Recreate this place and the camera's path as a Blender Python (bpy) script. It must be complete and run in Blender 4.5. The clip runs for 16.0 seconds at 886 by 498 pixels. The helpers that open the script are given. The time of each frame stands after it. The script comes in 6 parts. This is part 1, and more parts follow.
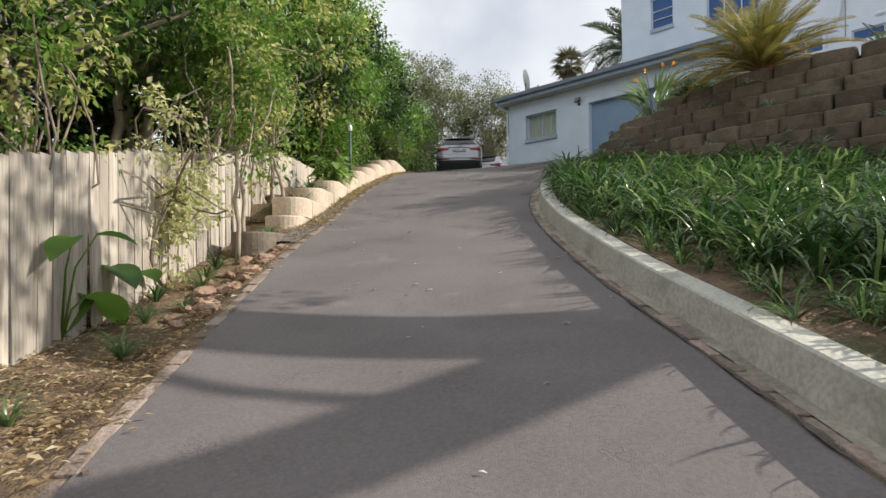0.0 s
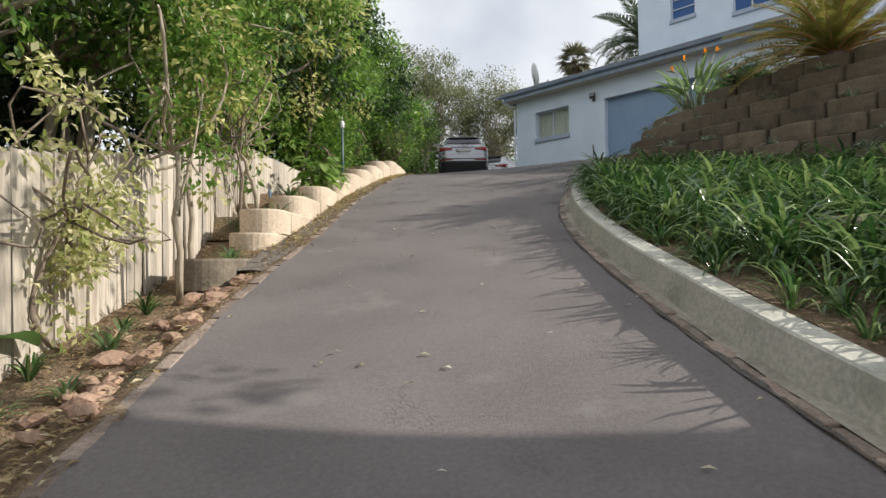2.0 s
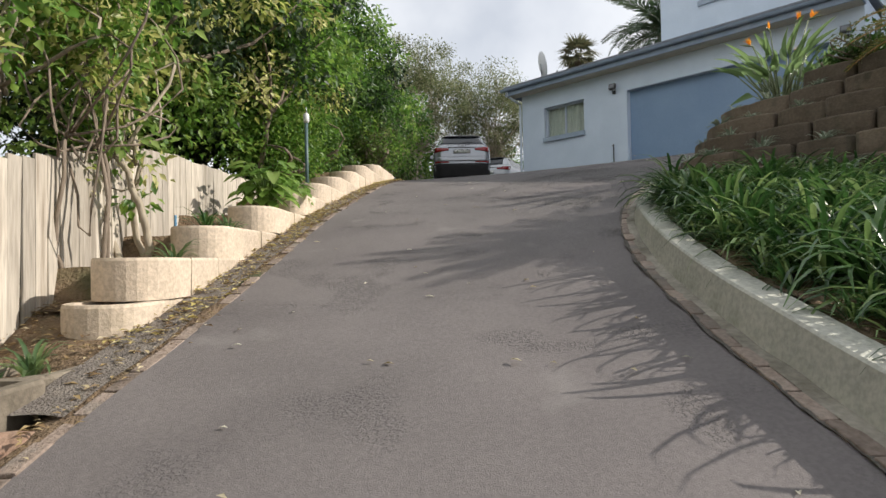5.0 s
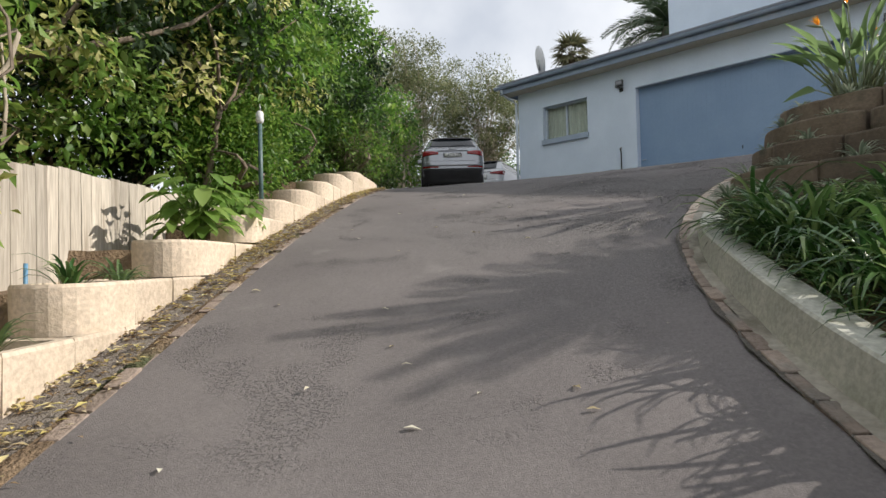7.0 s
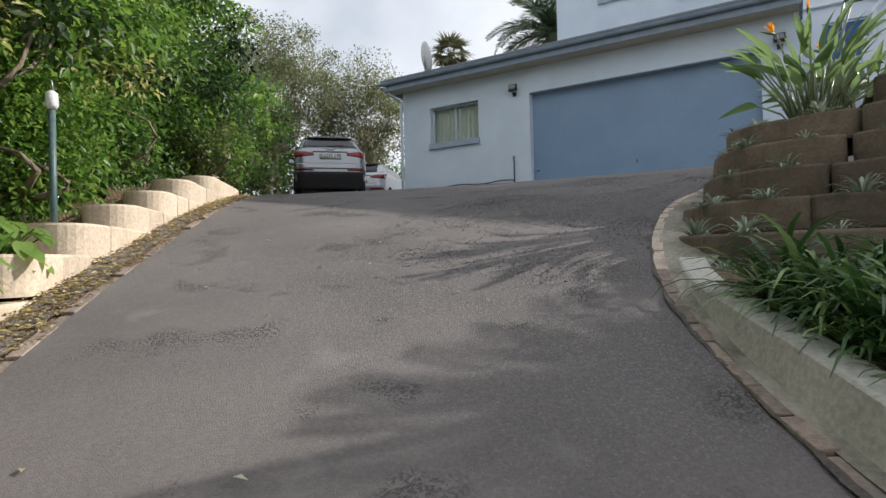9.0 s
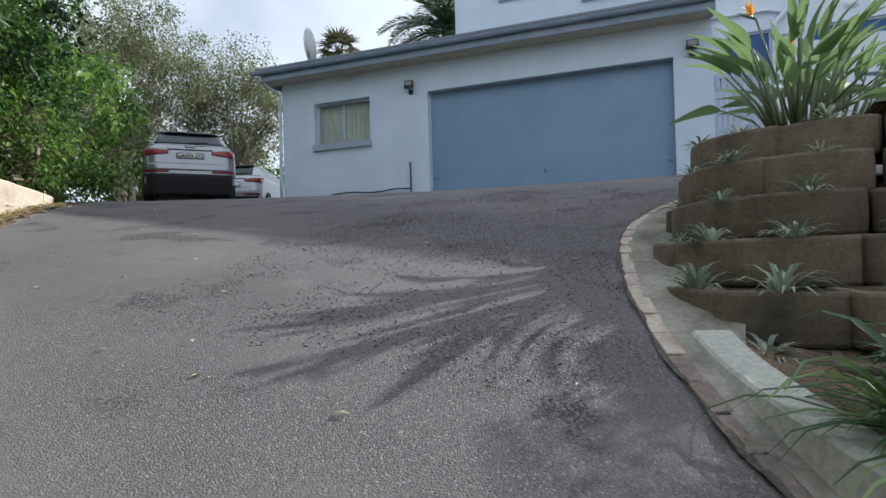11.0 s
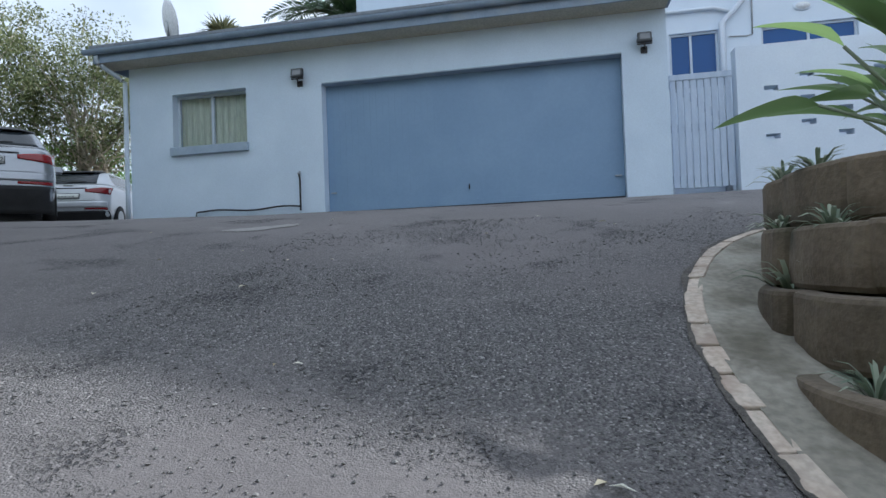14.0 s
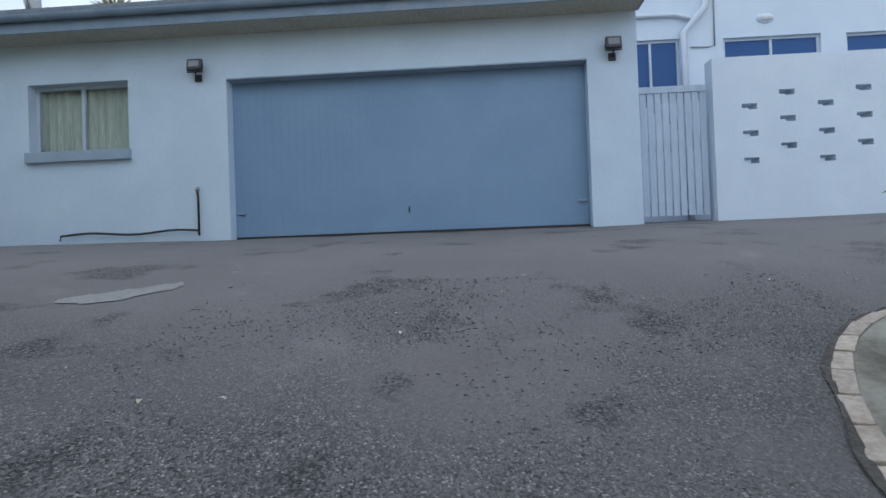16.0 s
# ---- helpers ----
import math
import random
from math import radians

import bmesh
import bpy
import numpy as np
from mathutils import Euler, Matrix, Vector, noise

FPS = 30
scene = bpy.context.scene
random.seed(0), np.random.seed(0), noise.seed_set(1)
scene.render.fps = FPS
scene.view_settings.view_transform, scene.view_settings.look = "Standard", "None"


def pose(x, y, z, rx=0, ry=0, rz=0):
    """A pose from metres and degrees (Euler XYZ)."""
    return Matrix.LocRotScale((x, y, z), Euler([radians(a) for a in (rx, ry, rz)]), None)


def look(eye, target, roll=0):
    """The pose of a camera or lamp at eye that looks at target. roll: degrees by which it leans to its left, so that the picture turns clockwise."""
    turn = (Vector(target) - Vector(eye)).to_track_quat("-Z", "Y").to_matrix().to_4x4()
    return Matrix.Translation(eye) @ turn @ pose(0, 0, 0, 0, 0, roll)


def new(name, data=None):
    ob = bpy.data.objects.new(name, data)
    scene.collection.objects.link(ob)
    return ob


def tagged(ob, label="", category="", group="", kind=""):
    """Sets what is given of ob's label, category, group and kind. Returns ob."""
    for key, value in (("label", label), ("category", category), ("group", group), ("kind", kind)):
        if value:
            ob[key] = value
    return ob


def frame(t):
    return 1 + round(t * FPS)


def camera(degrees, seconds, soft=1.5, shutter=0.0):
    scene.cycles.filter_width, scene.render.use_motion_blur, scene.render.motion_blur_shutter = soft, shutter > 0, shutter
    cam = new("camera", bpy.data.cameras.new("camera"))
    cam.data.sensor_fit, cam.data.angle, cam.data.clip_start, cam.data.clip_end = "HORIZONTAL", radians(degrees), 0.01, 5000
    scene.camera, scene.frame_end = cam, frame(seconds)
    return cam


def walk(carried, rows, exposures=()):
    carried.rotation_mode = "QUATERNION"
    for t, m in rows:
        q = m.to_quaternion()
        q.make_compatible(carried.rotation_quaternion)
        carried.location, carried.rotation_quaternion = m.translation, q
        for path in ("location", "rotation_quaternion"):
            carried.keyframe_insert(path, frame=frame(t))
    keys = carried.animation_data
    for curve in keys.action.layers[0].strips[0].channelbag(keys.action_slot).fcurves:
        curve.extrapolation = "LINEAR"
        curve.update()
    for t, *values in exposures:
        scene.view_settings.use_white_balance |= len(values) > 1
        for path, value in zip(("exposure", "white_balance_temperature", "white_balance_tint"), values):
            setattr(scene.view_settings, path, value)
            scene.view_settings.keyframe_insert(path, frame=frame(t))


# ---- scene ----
cam = camera(75.0, 16.0)
PATH = [
    (0, (-0.115, 0.056, 1.399), (1.264, 1.504, 1.437), -0.9),
    (0.5, (0.146, 0.382, 1.466), (1.524, 1.831, 1.506), -0.9),
    (1, (0.42, 0.73, 1.567), (1.8, 2.177, 1.604), -0.9),
    (1.5, (0.695, 1.075, 1.658), (2.074, 2.523, 1.695), -0.9),
    (2, (0.979, 1.395, 1.726), (2.36, 2.841, 1.764), -0.9),
    (2.5, (1.281, 1.726, 1.817), (2.664, 3.17, 1.854), -0.9),
    (3, (1.588, 2.078, 1.91), (2.971, 3.522, 1.947), -1.0),
    (3.5, (1.925, 2.447, 2.021), (3.316, 3.883, 2.058), -1.0),
    (4, (2.236, 2.834, 2.114), (3.629, 4.268, 2.151), -1.0),
    (6.5, (3.883, 4.42, 2.597), (5.295, 5.836, 2.638), -1.4),
    (7, (4.139, 4.762, 2.705), (5.563, 6.165, 2.746), -1.4),
    (7.5, (4.414, 5.086, 2.813), (5.865, 6.462, 2.853), -1.4),
    (8, (4.649, 5.418, 2.921), (6.14, 6.749, 2.957), -1.5),
    (8.5, (4.899, 5.736, 3.024), (6.51, 6.921, 3.053), -1.5),
    (9, (5.251, 6.042, 3.148), (6.949, 7.099, 3.173), -1.4),
    (9.5, (5.565, 6.297, 3.257), (7.305, 7.282, 3.279), -1.6),
    (10, (5.936, 6.532, 3.366), (7.727, 7.422, 3.385), -1.5),
    (12.5, (8.013, 7.316, 3.6), (9.935, 7.865, 3.65), -2.1),
    (13, (8.384, 7.44, 3.718), (10.317, 7.952, 3.768), -2.1),
    (13.5, (8.724, 7.588, 3.841), (10.67, 8.048, 3.887), -2.1),
    (14, (9.084, 7.743, 3.955), (11.045, 8.133, 3.998), -2.1),
    (14.5, (9.423, 7.915, 4.079), (11.392, 8.263, 4.12), -2.1),
    (15, (9.809, 8.068, 4.213), (11.789, 8.353, 4.251), -2.1),
    (15.5, (10.208, 8.188, 4.365), (12.196, 8.409, 4.4), -2.1),
    (16, (10.563, 8.238, 4.489), (12.56, 8.352, 4.521), -2.1),
]
walk(cam, [(t, look(eye, target, roll)) for t, eye, target, roll in PATH],
     [(0, 0.24, 6500, 11), (7.5, 0.23, 6450, 11), (10, 0.24, 6150, 10), (12.5, 0.4, 5520, 8), (16, 0.52, 5550, 8)])

# ---- world and sun ----
SUN_AZ, SUN_EL = radians(-44), radians(32)      # azimuth counter-clockwise from +x
world = bpy.data.worlds.new("sky")
scene.world = world
world.use_nodes = True
wn = world.node_tree
sky = wn.nodes.new("ShaderNodeTexSky")
sky.sky_type, sky.sun_disc = "NISHITA", False
sky.sun_elevation, sky.sun_rotation = SUN_EL, radians(90) - SUN_AZ
sky.dust_density, sky.air_density = 2.0, 1.0
cloud_at = wn.nodes.new("ShaderNodeTexCoord")
cloud_noise = wn.nodes.new("ShaderNodeTexNoise")
cloud_noise.inputs["Scale"].default_value, cloud_noise.inputs["Detail"].default_value = 2.2, 6.0
cloud_ramp = wn.nodes.new("ShaderNodeValToRGB")
cloud_ramp.color_ramp.elements[0].position, cloud_ramp.color_ramp.elements[1].position = 0.05, 0.5
cloud_mix = wn.nodes.new("ShaderNodeMix")
cloud_mix.data_type = "RGBA"
cloud_mix.inputs[7].default_value = (8.6, 8.9, 9.3, 1)
wn.links.new(cloud_at.outputs["Generated"], cloud_noise.inputs["Vector"])
wn.links.new(cloud_noise.outputs[0], cloud_ramp.inputs[0])
wn.links.new(cloud_ramp.outputs[0], cloud_mix.inputs[0])
wn.links.new(sky.outputs[0], cloud_mix.inputs[6])
wn.links.new(cloud_mix.outputs[2], wn.nodes["Background"].inputs[0])
wn.nodes["Background"].inputs[1].default_value = 0.094
sun = new("sun", bpy.data.lights.new("sun", "SUN"))
sun.data.energy, sun.data.angle, sun.data.color = 4.6, radians(0.6), (1.0, 0.93, 0.82)
sun_dir = Vector((math.cos(SUN_EL) * math.cos(SUN_AZ), math.cos(SUN_EL) * math.sin(SUN_AZ), math.sin(SUN_EL)))
sun.matrix_world = look(sun_dir * 80, (0, 0, 0))


# ---- materials ----
def surf(name, c1, c2, scale=6.0, rough=0.8, bump=0.2, bump_scale=60.0, metal=0.0, spread=0.5, stain=None, stain_scale=0.7, piece=0.0, stretch=(1, 1, 1), bump_size=0.01, edge=(0.35, 0.65)):
    """Principled surface with grain at two scales, at world size."""
    m = bpy.data.materials.new(name)
    m.use_nodes = True
    t = m.node_tree
    b = t.nodes["Principled BSDF"]
    geo = t.nodes.new("ShaderNodeNewGeometry")
    mp = t.nodes.new("ShaderNodeMapping")
    mp.inputs["Scale"].default_value = stretch
    t.links.new(geo.outputs["Position"], mp.inputs[0])

    def tex(sc, det=5.0):
        n = t.nodes.new("ShaderNodeTexNoise")
        n.inputs["Scale"].default_value, n.inputs["Detail"].default_value = sc, det
        t.links.new(mp.outputs[0], n.inputs["Vector"])
        return n.outputs[0]

    def blend(fac, a, c, lo=0.35, hi=0.65):
        r = t.nodes.new("ShaderNodeMapRange")
        r.inputs[1].default_value, r.inputs[2].default_value = lo, hi
        t.links.new(fac, r.inputs[0])
        x = t.nodes.new("ShaderNodeMix")
        x.data_type = "RGBA"
        t.links.new(r.outputs[0], x.inputs[0])
        for socket, v in ((x.inputs[6], a), (x.inputs[7], c)):
            if isinstance(v, tuple):
                socket.default_value = (*v, 1)
            else:
                t.links.new(v, socket)
        return x.outputs[2]

    col = blend(tex(scale), c1, c2, edge[0], edge[1])
    mid = tuple((p + q) / 2 for p, q in zip(c1, c2))
    col2 = blend(tex(bump_scale * 0.6, 2.0), tuple(v * 0.72 for v in mid), tuple(min(1, v * 1.25) for v in mid))
    x = t.nodes.new("ShaderNodeMix")
    x.data_type = "RGBA"
    x.inputs[0].default_value = spread
    t.links.new(col, x.inputs[6])
    t.links.new(col2, x.inputs[7])
    col = x.outputs[2]
    if stain:
        col = blend(tex(stain_scale, 7.0), col, stain, 0.56, 0.74)
    if piece:
        info = t.nodes.new("ShaderNodeObjectInfo")
        h = t.nodes.new("ShaderNodeHueSaturation")
        r = t.nodes.new("ShaderNodeMapRange")
        r.inputs[3].default_value, r.inputs[4].default_value = 1 - piece, 1 + piece
        t.links.new(info.outputs["Random"], r.inputs[0])
        t.links.new(r.outputs[0], h.inputs["Value"])
        t.links.new(col, h.inputs["Color"])
        col = h.outputs[0]
    t.links.new(col, b.inputs["Base Color"])
    b.inputs["Roughness"].default_value, b.inputs["Metallic"].default_value = rough, metal
    if bump:
        bp = t.nodes.new("ShaderNodeBump")
        bp.inputs["Strength"].default_value, bp.inputs["Distance"].default_value = bump, bump_size
        t.links.new(tex(bump_scale, 4.0), bp.inputs["Height"])
        t.links.new(bp.outputs[0], b.inputs["Normal"])
    return m


def leafy(name, c1, c2, c3, rough=0.45, through_light=0.45):
    """Leaves: colour by island, some light through the blade."""
    m = bpy.data.materials.new(name)
    m.use_nodes = True
    t = m.node_tree
    b = t.nodes["Principled BSDF"]
    geo = t.nodes.new("ShaderNodeNewGeometry")
    r = t.nodes.new("ShaderNodeValToRGB")
    e = r.color_ramp.elements
    e[0].color, e[1].color = (*c1, 1), (*c3, 1)
    e.new(0.55).color = (*c2, 1)
    t.links.new(geo.outputs["Random Per Island"], r.inputs[0])
    t.links.new(r.outputs[0], b.inputs["Base Color"])
    b.inputs["Roughness"].default_value = rough
    tr = t.nodes.new("ShaderNodeBsdfTranslucent")
    hs = t.nodes.new("ShaderNodeHueSaturation")
    hs.inputs["Value"].default_value = 1.5
    t.links.new(r.outputs[0], hs.inputs["Color"])
    t.links.new(hs.outputs[0], tr.inputs[0])
    mx = t.nodes.new("ShaderNodeMixShader")
    mx.inputs[0].default_value = through_light
    t.links.new(b.outputs[0], mx.inputs[1])
    t.links.new(tr.outputs[0], mx.inputs[2])
    t.links.new(mx.outputs[0], t.nodes["Material Output"].inputs[0])
    return m


def glassy(name, tint, rough=0.03):
    m = bpy.data.materials.new(name)
    m.use_nodes = True
    b = m.node_tree.nodes["Principled BSDF"]
    b.inputs["Base Color"].default_value, b.inputs["Roughness"].default_value = (*tint, 1), rough
    b.inputs["Coat Weight"].default_value = 0.6
    return m


def clear_pane(name):
    m = bpy.data.materials.new(name)
    m.use_nodes = True
    b = m.node_tree.nodes["Principled BSDF"]
    b.inputs["Base Color"].default_value, b.inputs["Roughness"].default_value = (0.9, 0.95, 1, 1), 0.02
    b.inputs["Transmission Weight"].default_value = 1.0
    b.inputs["IOR"].default_value = 1.1
    return m


def asphalt():
    m = surf("asphalt", (0.106, 0.094, 0.094), (0.172, 0.154, 0.151), 0.9, 0.9, 0.0, 75, spread=0.35, edge=(0.3, 0.7))
    t = m.node_tree
    b = t.nodes["Principled BSDF"]
    base = b.inputs["Base Color"].links[0].from_socket
    geo = t.nodes.new("ShaderNodeNewGeometry")

    def node(kind, **ins):
        n = t.nodes.new(kind)
        for k, v in ins.items():
            n.inputs[k].default_value = v
        return n

    def ramp(src, lo, hi, a=0.0, c=1.0):
        r = t.nodes.new("ShaderNodeMapRange")
        r.inputs[1].default_value, r.inputs[2].default_value, r.inputs[3].default_value, r.inputs[4].default_value = lo, hi, a, c
        t.links.new(src, r.inputs[0])
        return r.outputs[0]

    def mix(fac, p, q, mode="MIX"):
        x = t.nodes.new("ShaderNodeMix")
        x.data_type, x.blend_type = "RGBA", mode
        t.links.new(fac, x.inputs[0])
        for s_, v in ((x.inputs[6], p), (x.inputs[7], q)):
            if isinstance(v, tuple):
                s_.default_value = (*v, 1)
            else:
                t.links.new(v, s_)
        return x.outputs[2]

    def math_(op, p, q):
        n = t.nodes.new("ShaderNodeMath")
        n.operation = op
        for s_, v in ((n.inputs[0], p), (n.inputs[1], q)):
            if isinstance(v, float):
                s_.default_value = v
            else:
                t.links.new(v, s_)
        return n.outputs[0]

    chips = node("ShaderNodeTexVoronoi", Scale=125.0)
    fine = node("ShaderNodeTexNoise", Scale=160.0, Detail=3.0)
    worn = node("ShaderNodeTexNoise", Scale=0.55, Detail=4.0)
    pits = node("ShaderNodeTexNoise", Scale=55.0, Detail=9.0)
    spots = node("ShaderNodeTexNoise", Scale=1.7, Detail=10.0)
    for n in (chips, fine, worn, pits, spots):
        t.links.new(geo.outputs["Position"], n.inputs["Vector"])
    sep = t.nodes.new("ShaderNodeSeparateXYZ")
    t.links.new(geo.outputs["Position"], sep.inputs[0])
    up = ramp(sep.outputs["X"], 4.0, 10.5, 0.2, 1.0)
    coarse = math_("MULTIPLY", math_("MULTIPLY", ramp(worn.outputs[0], 0.36, 0.6), ramp(sep.outputs["X"], 6.5, 11.0, 0.08, 1.0)), math_("MULTIPLY", ramp(sep.outputs["Y"], 12.0, 8.6, 0.25, 1.0), ramp(sep.outputs["X"], 13.2, 15.8, 1.0, 0.25)))
    bright = t.nodes.new("ShaderNodeSeparateColor")
    t.links.new(chips.outputs["Color"], bright.inputs[0])
    chip_col = mix(ramp(bright.outputs[0], 0.0, 1.0), (0.03, 0.028, 0.031), (0.225, 0.213, 0.208))
    chip_col = mix(ramp(bright.outputs[1], 0.93, 0.97), chip_col, (0.42, 0.40, 0.38))
    col = mix(math_("MULTIPLY", coarse, 0.85), base, chip_col)
    col = mix(ramp(sep.outputs["X"], 13.0, 16.0, 0.0, 0.45), col, (0.2, 0.187, 0.18))
    hole = math_("MULTIPLY", ramp(pits.outputs[0], 0.49, 0.58), ramp(spots.outputs[0], 0.57, 0.66))
    col = mix(math_("MULTIPLY", math_("MULTIPLY", hole, up), 0.85), col, (0.035, 0.034, 0.038))
    faint = ramp(spots.outputs[0], 0.36, 0.26)
    col = mix(math_("MULTIPLY", faint, 0.4), col, (0.24, 0.225, 0.215))
    t.links.new(col, b.inputs["Base Color"])
    height = math_("ADD", math_("MULTIPLY", math_("MULTIPLY", chips.outputs["Distance"], coarse), -0.9), math_("MULTIPLY", fine.outputs[0], 0.25))
    height = math_("ADD", height, math_("MULTIPLY", math_("MULTIPLY", hole, up), -0.8))
    bp = node("ShaderNodeBump", Strength=1.0, Distance=0.012)
    t.links.new(height, bp.inputs["Height"])
    t.links.new(bp.outputs[0], b.inputs["Normal"])
    return m


M_ASPHALT = asphalt()
M_SOIL = surf("soil", (0.12, 0.08, 0.05), (0.26, 0.185, 0.115), 5, 0.95, 1.0, 40, stain=(0.06, 0.08, 0.03), stain_scale=1.2, bump_size=0.04)
M_GRIT = surf("grit", (0.13, 0.11, 0.10), (0.25, 0.22, 0.19), 8, 0.95, 1.0, 70, bump_size=0.03)
M_CONCRETE = surf("kerb_concrete", (0.36, 0.36, 0.315), (0.50, 0.49, 0.43), 3, 0.85, 0.35, 60, stain=(0.2, 0.21, 0.16), stain_scale=2.0)
M_STRIP = surf("strip_concrete", (0.16, 0.145, 0.115), (0.40, 0.37, 0.31), 2.6, 0.88, 0.7, 50, stain=(0.085, 0.072, 0.045), stain_scale=2.2, edge=(0.4, 0.6))
M_BRICK = surf("edge_brick", (0.2, 0.15, 0.12), (0.31, 0.25, 0.21), 9, 0.9, 0.6, 60, stain=(0.2, 0.185, 0.165), stain_scale=3.0, piece=0.3, bump_size=0.02)
M_PALE_BRICK = surf("pale_brick", (0.42, 0.33, 0.26), (0.52, 0.45, 0.38), 9, 0.85, 0.5, 60, stain=(0.3, 0.22, 0.17), stain_scale=3.0, piece=0.15)
M_BLOCK = surf("brown_block", (0.098, 0.075, 0.053), (0.165, 0.131, 0.095), 5, 0.92, 0.35, 60, stain=(0.052, 0.050, 0.034), stain_scale=3.4, piece=0.26, spread=0.45, bump_size=0.014)
M_PLANTER = surf("sand_block", (0.48, 0.395, 0.305), (0.60, 0.505, 0.405), 4, 0.9, 0.4, 55, stain=(0.34, 0.28, 0.2), stain_scale=2.0, piece=0.12)
M_OLD_BLOCK = surf("stained_block", (0.11, 0.092, 0.07), (0.21, 0.18, 0.14), 5, 0.92, 0.6, 45, stain=(0.10, 0.088, 0.064), stain_scale=4.0, piece=0.12)
M_FENCE = surf("weathered_board", (0.34, 0.30, 0.25), (0.55, 0.50, 0.43), 7, 0.85, 0.5, 30, stretch=(3, 3, 0.25), stain=(0.20, 0.16, 0.12), stain_scale=3.5, piece=0.22)
M_WALL = surf("painted_plaster", (0.55, 0.64, 0.74), (0.61, 0.70, 0.80), 1.5, 0.8, 0.25, 120, spread=0.15, bump_size=0.004)
M_WHITE = surf("white_plaster", (0.64, 0.71, 0.80), (0.70, 0.77, 0.85), 1.5, 0.8, 0.25, 120, spread=0.12, bump_size=0.004)
M_DOOR = surf("garage_door_paint", (0.20, 0.30, 0.44), (0.225, 0.33, 0.47), 1.2, 0.5, 0.05, 40, spread=0.08)
M_FASCIA = surf("fascia_paint", (0.20, 0.26, 0.34), (0.26, 0.32, 0.41), 4, 0.5, 0.1, 60, spread=0.2, stain=(0.3, 0.33, 0.37), stain_scale=1.5)
M_SOFFIT = surf("soffit_board", (0.42, 0.40, 0.32), (0.5, 0.48, 0.4), 3, 0.8, 0.1, 60)
M_ROOF = surf("roof_sheet", (0.16, 0.18, 0.21), (0.22, 0.24, 0.27), 3, 0.6, 0.1, 40)
M_FRAME = surf("window_frame_paint", (0.50, 0.57, 0.64), (0.56, 0.62, 0.69), 5, 0.45, 0.05, 80, spread=0.1)
M_SILL = surf("sill_paint", (0.30, 0.37, 0.46), (0.35, 0.42, 0.5), 5, 0.6, 0.1, 80, spread=0.2)
M_GATE = surf("gate_paint", (0.42, 0.50, 0.62), (0.5, 0.57, 0.68), 5, 0.6, 0.1, 60, spread=0.2, stretch=(3, 3, 0.5))
M_CURTAIN = surf("curtain_cloth", (0.45, 0.47, 0.36), (0.62, 0.62, 0.48), 6, 0.9, 0.3, 30, stretch=(1, 5, 0.3))
# near-black colour that stands for the darkness of unlit rooms
M_UNLIT_ROOM = surf("unlit_room", (0.02, 0.03, 0.05), (0.03, 0.04, 0.07), 3, 0.7, 0)
M_GLASS = glassy("blue_glass", (0.035, 0.10, 0.27), 0.12)
M_GLASS.node_tree.nodes["Principled BSDF"].inputs["Coat Weight"].default_value = 0.0
M_GLASS.node_tree.nodes["Principled BSDF"].inputs["Specular IOR Level"].default_value = 0.25
M_PANE = clear_pane("clear_glass")
M_BLACK = surf("black_plastic", (0.015, 0.015, 0.017), (0.03, 0.03, 0.032), 8, 0.5, 0.1, 80)
M_METAL = surf("grey_metal", (0.30, 0.31, 0.32), (0.4, 0.41, 0.42), 8, 0.45, 0.05, 80, metal=0.6)
M_LAMP = surf("lamp_housing", (0.035, 0.038, 0.042), (0.06, 0.064, 0.068), 8, 0.5, 0.05, 80)
M_PIPE = surf("pipe_paint", (0.64, 0.69, 0.76), (0.68, 0.73, 0.79), 3, 0.5, 0.0, 60, spread=0.1)
M_DISH = surf("dish_paint", (0.62, 0.63, 0.64), (0.72, 0.73, 0.74), 3, 0.5, 0)
M_BARK = surf("bark", (0.13, 0.10, 0.075), (0.27, 0.22, 0.17), 14, 0.95, 0.9, 30, stretch=(1, 1, 0.3), bump_size=0.02)
M_PALE_BARK = surf("pale_bark", (0.30, 0.25, 0.19), (0.42, 0.37, 0.29), 14, 0.95, 0.7, 30, stretch=(1, 1, 0.3), bump_size=0.02)
M_ROCK = surf("reddish_rock", (0.26, 0.155, 0.105), (0.40, 0.28, 0.205), 8, 0.9, 0.8, 25, piece=0.25, bump_size=0.03)
M_SILVER = surf("silver_car_paint", (0.31, 0.32, 0.34), (0.34, 0.35, 0.37), 2, 0.26, 0, metal=0.65, spread=0.05)
M_PEARL = surf("white_car_paint", (0.55, 0.56, 0.58), (0.58, 0.59, 0.61), 2, 0.3, 0, metal=0.2, spread=0.05)
M_BUMPER = surf("bumper_plastic", (0.008, 0.008, 0.009), (0.014, 0.014, 0.015), 8, 0.8, 0.1, 80)
M_BRIGHT = leafy("bright_broad_leaf", (0.10, 0.19, 0.04), (0.17, 0.28, 0.06), (0.27, 0.37, 0.11), 0.4, 0.45)
M_CARGLASS = glassy("car_glass", (0.02, 0.025, 0.03))
M_CARGLASS.node_tree.nodes["Principled BSDF"].inputs["Coat Weight"].default_value = 0.0
M_CARGLASS.node_tree.nodes["Principled BSDF"].inputs["Specular IOR Level"].default_value = 0.35
M_RED = glassy("tail_lens", (0.2, 0.008, 0.01), 0.25)
M_RED.node_tree.nodes["Principled BSDF"].inputs["Coat Weight"].default_value = 0.15
M_PLATE = surf("plate_white", (0.65, 0.65, 0.62), (0.7, 0.7, 0.67), 5, 0.5, 0)
M_TYRE = surf("tyre_rubber", (0.012, 0.012, 0.012), (0.02, 0.02, 0.02), 9, 0.85, 0.3, 60)
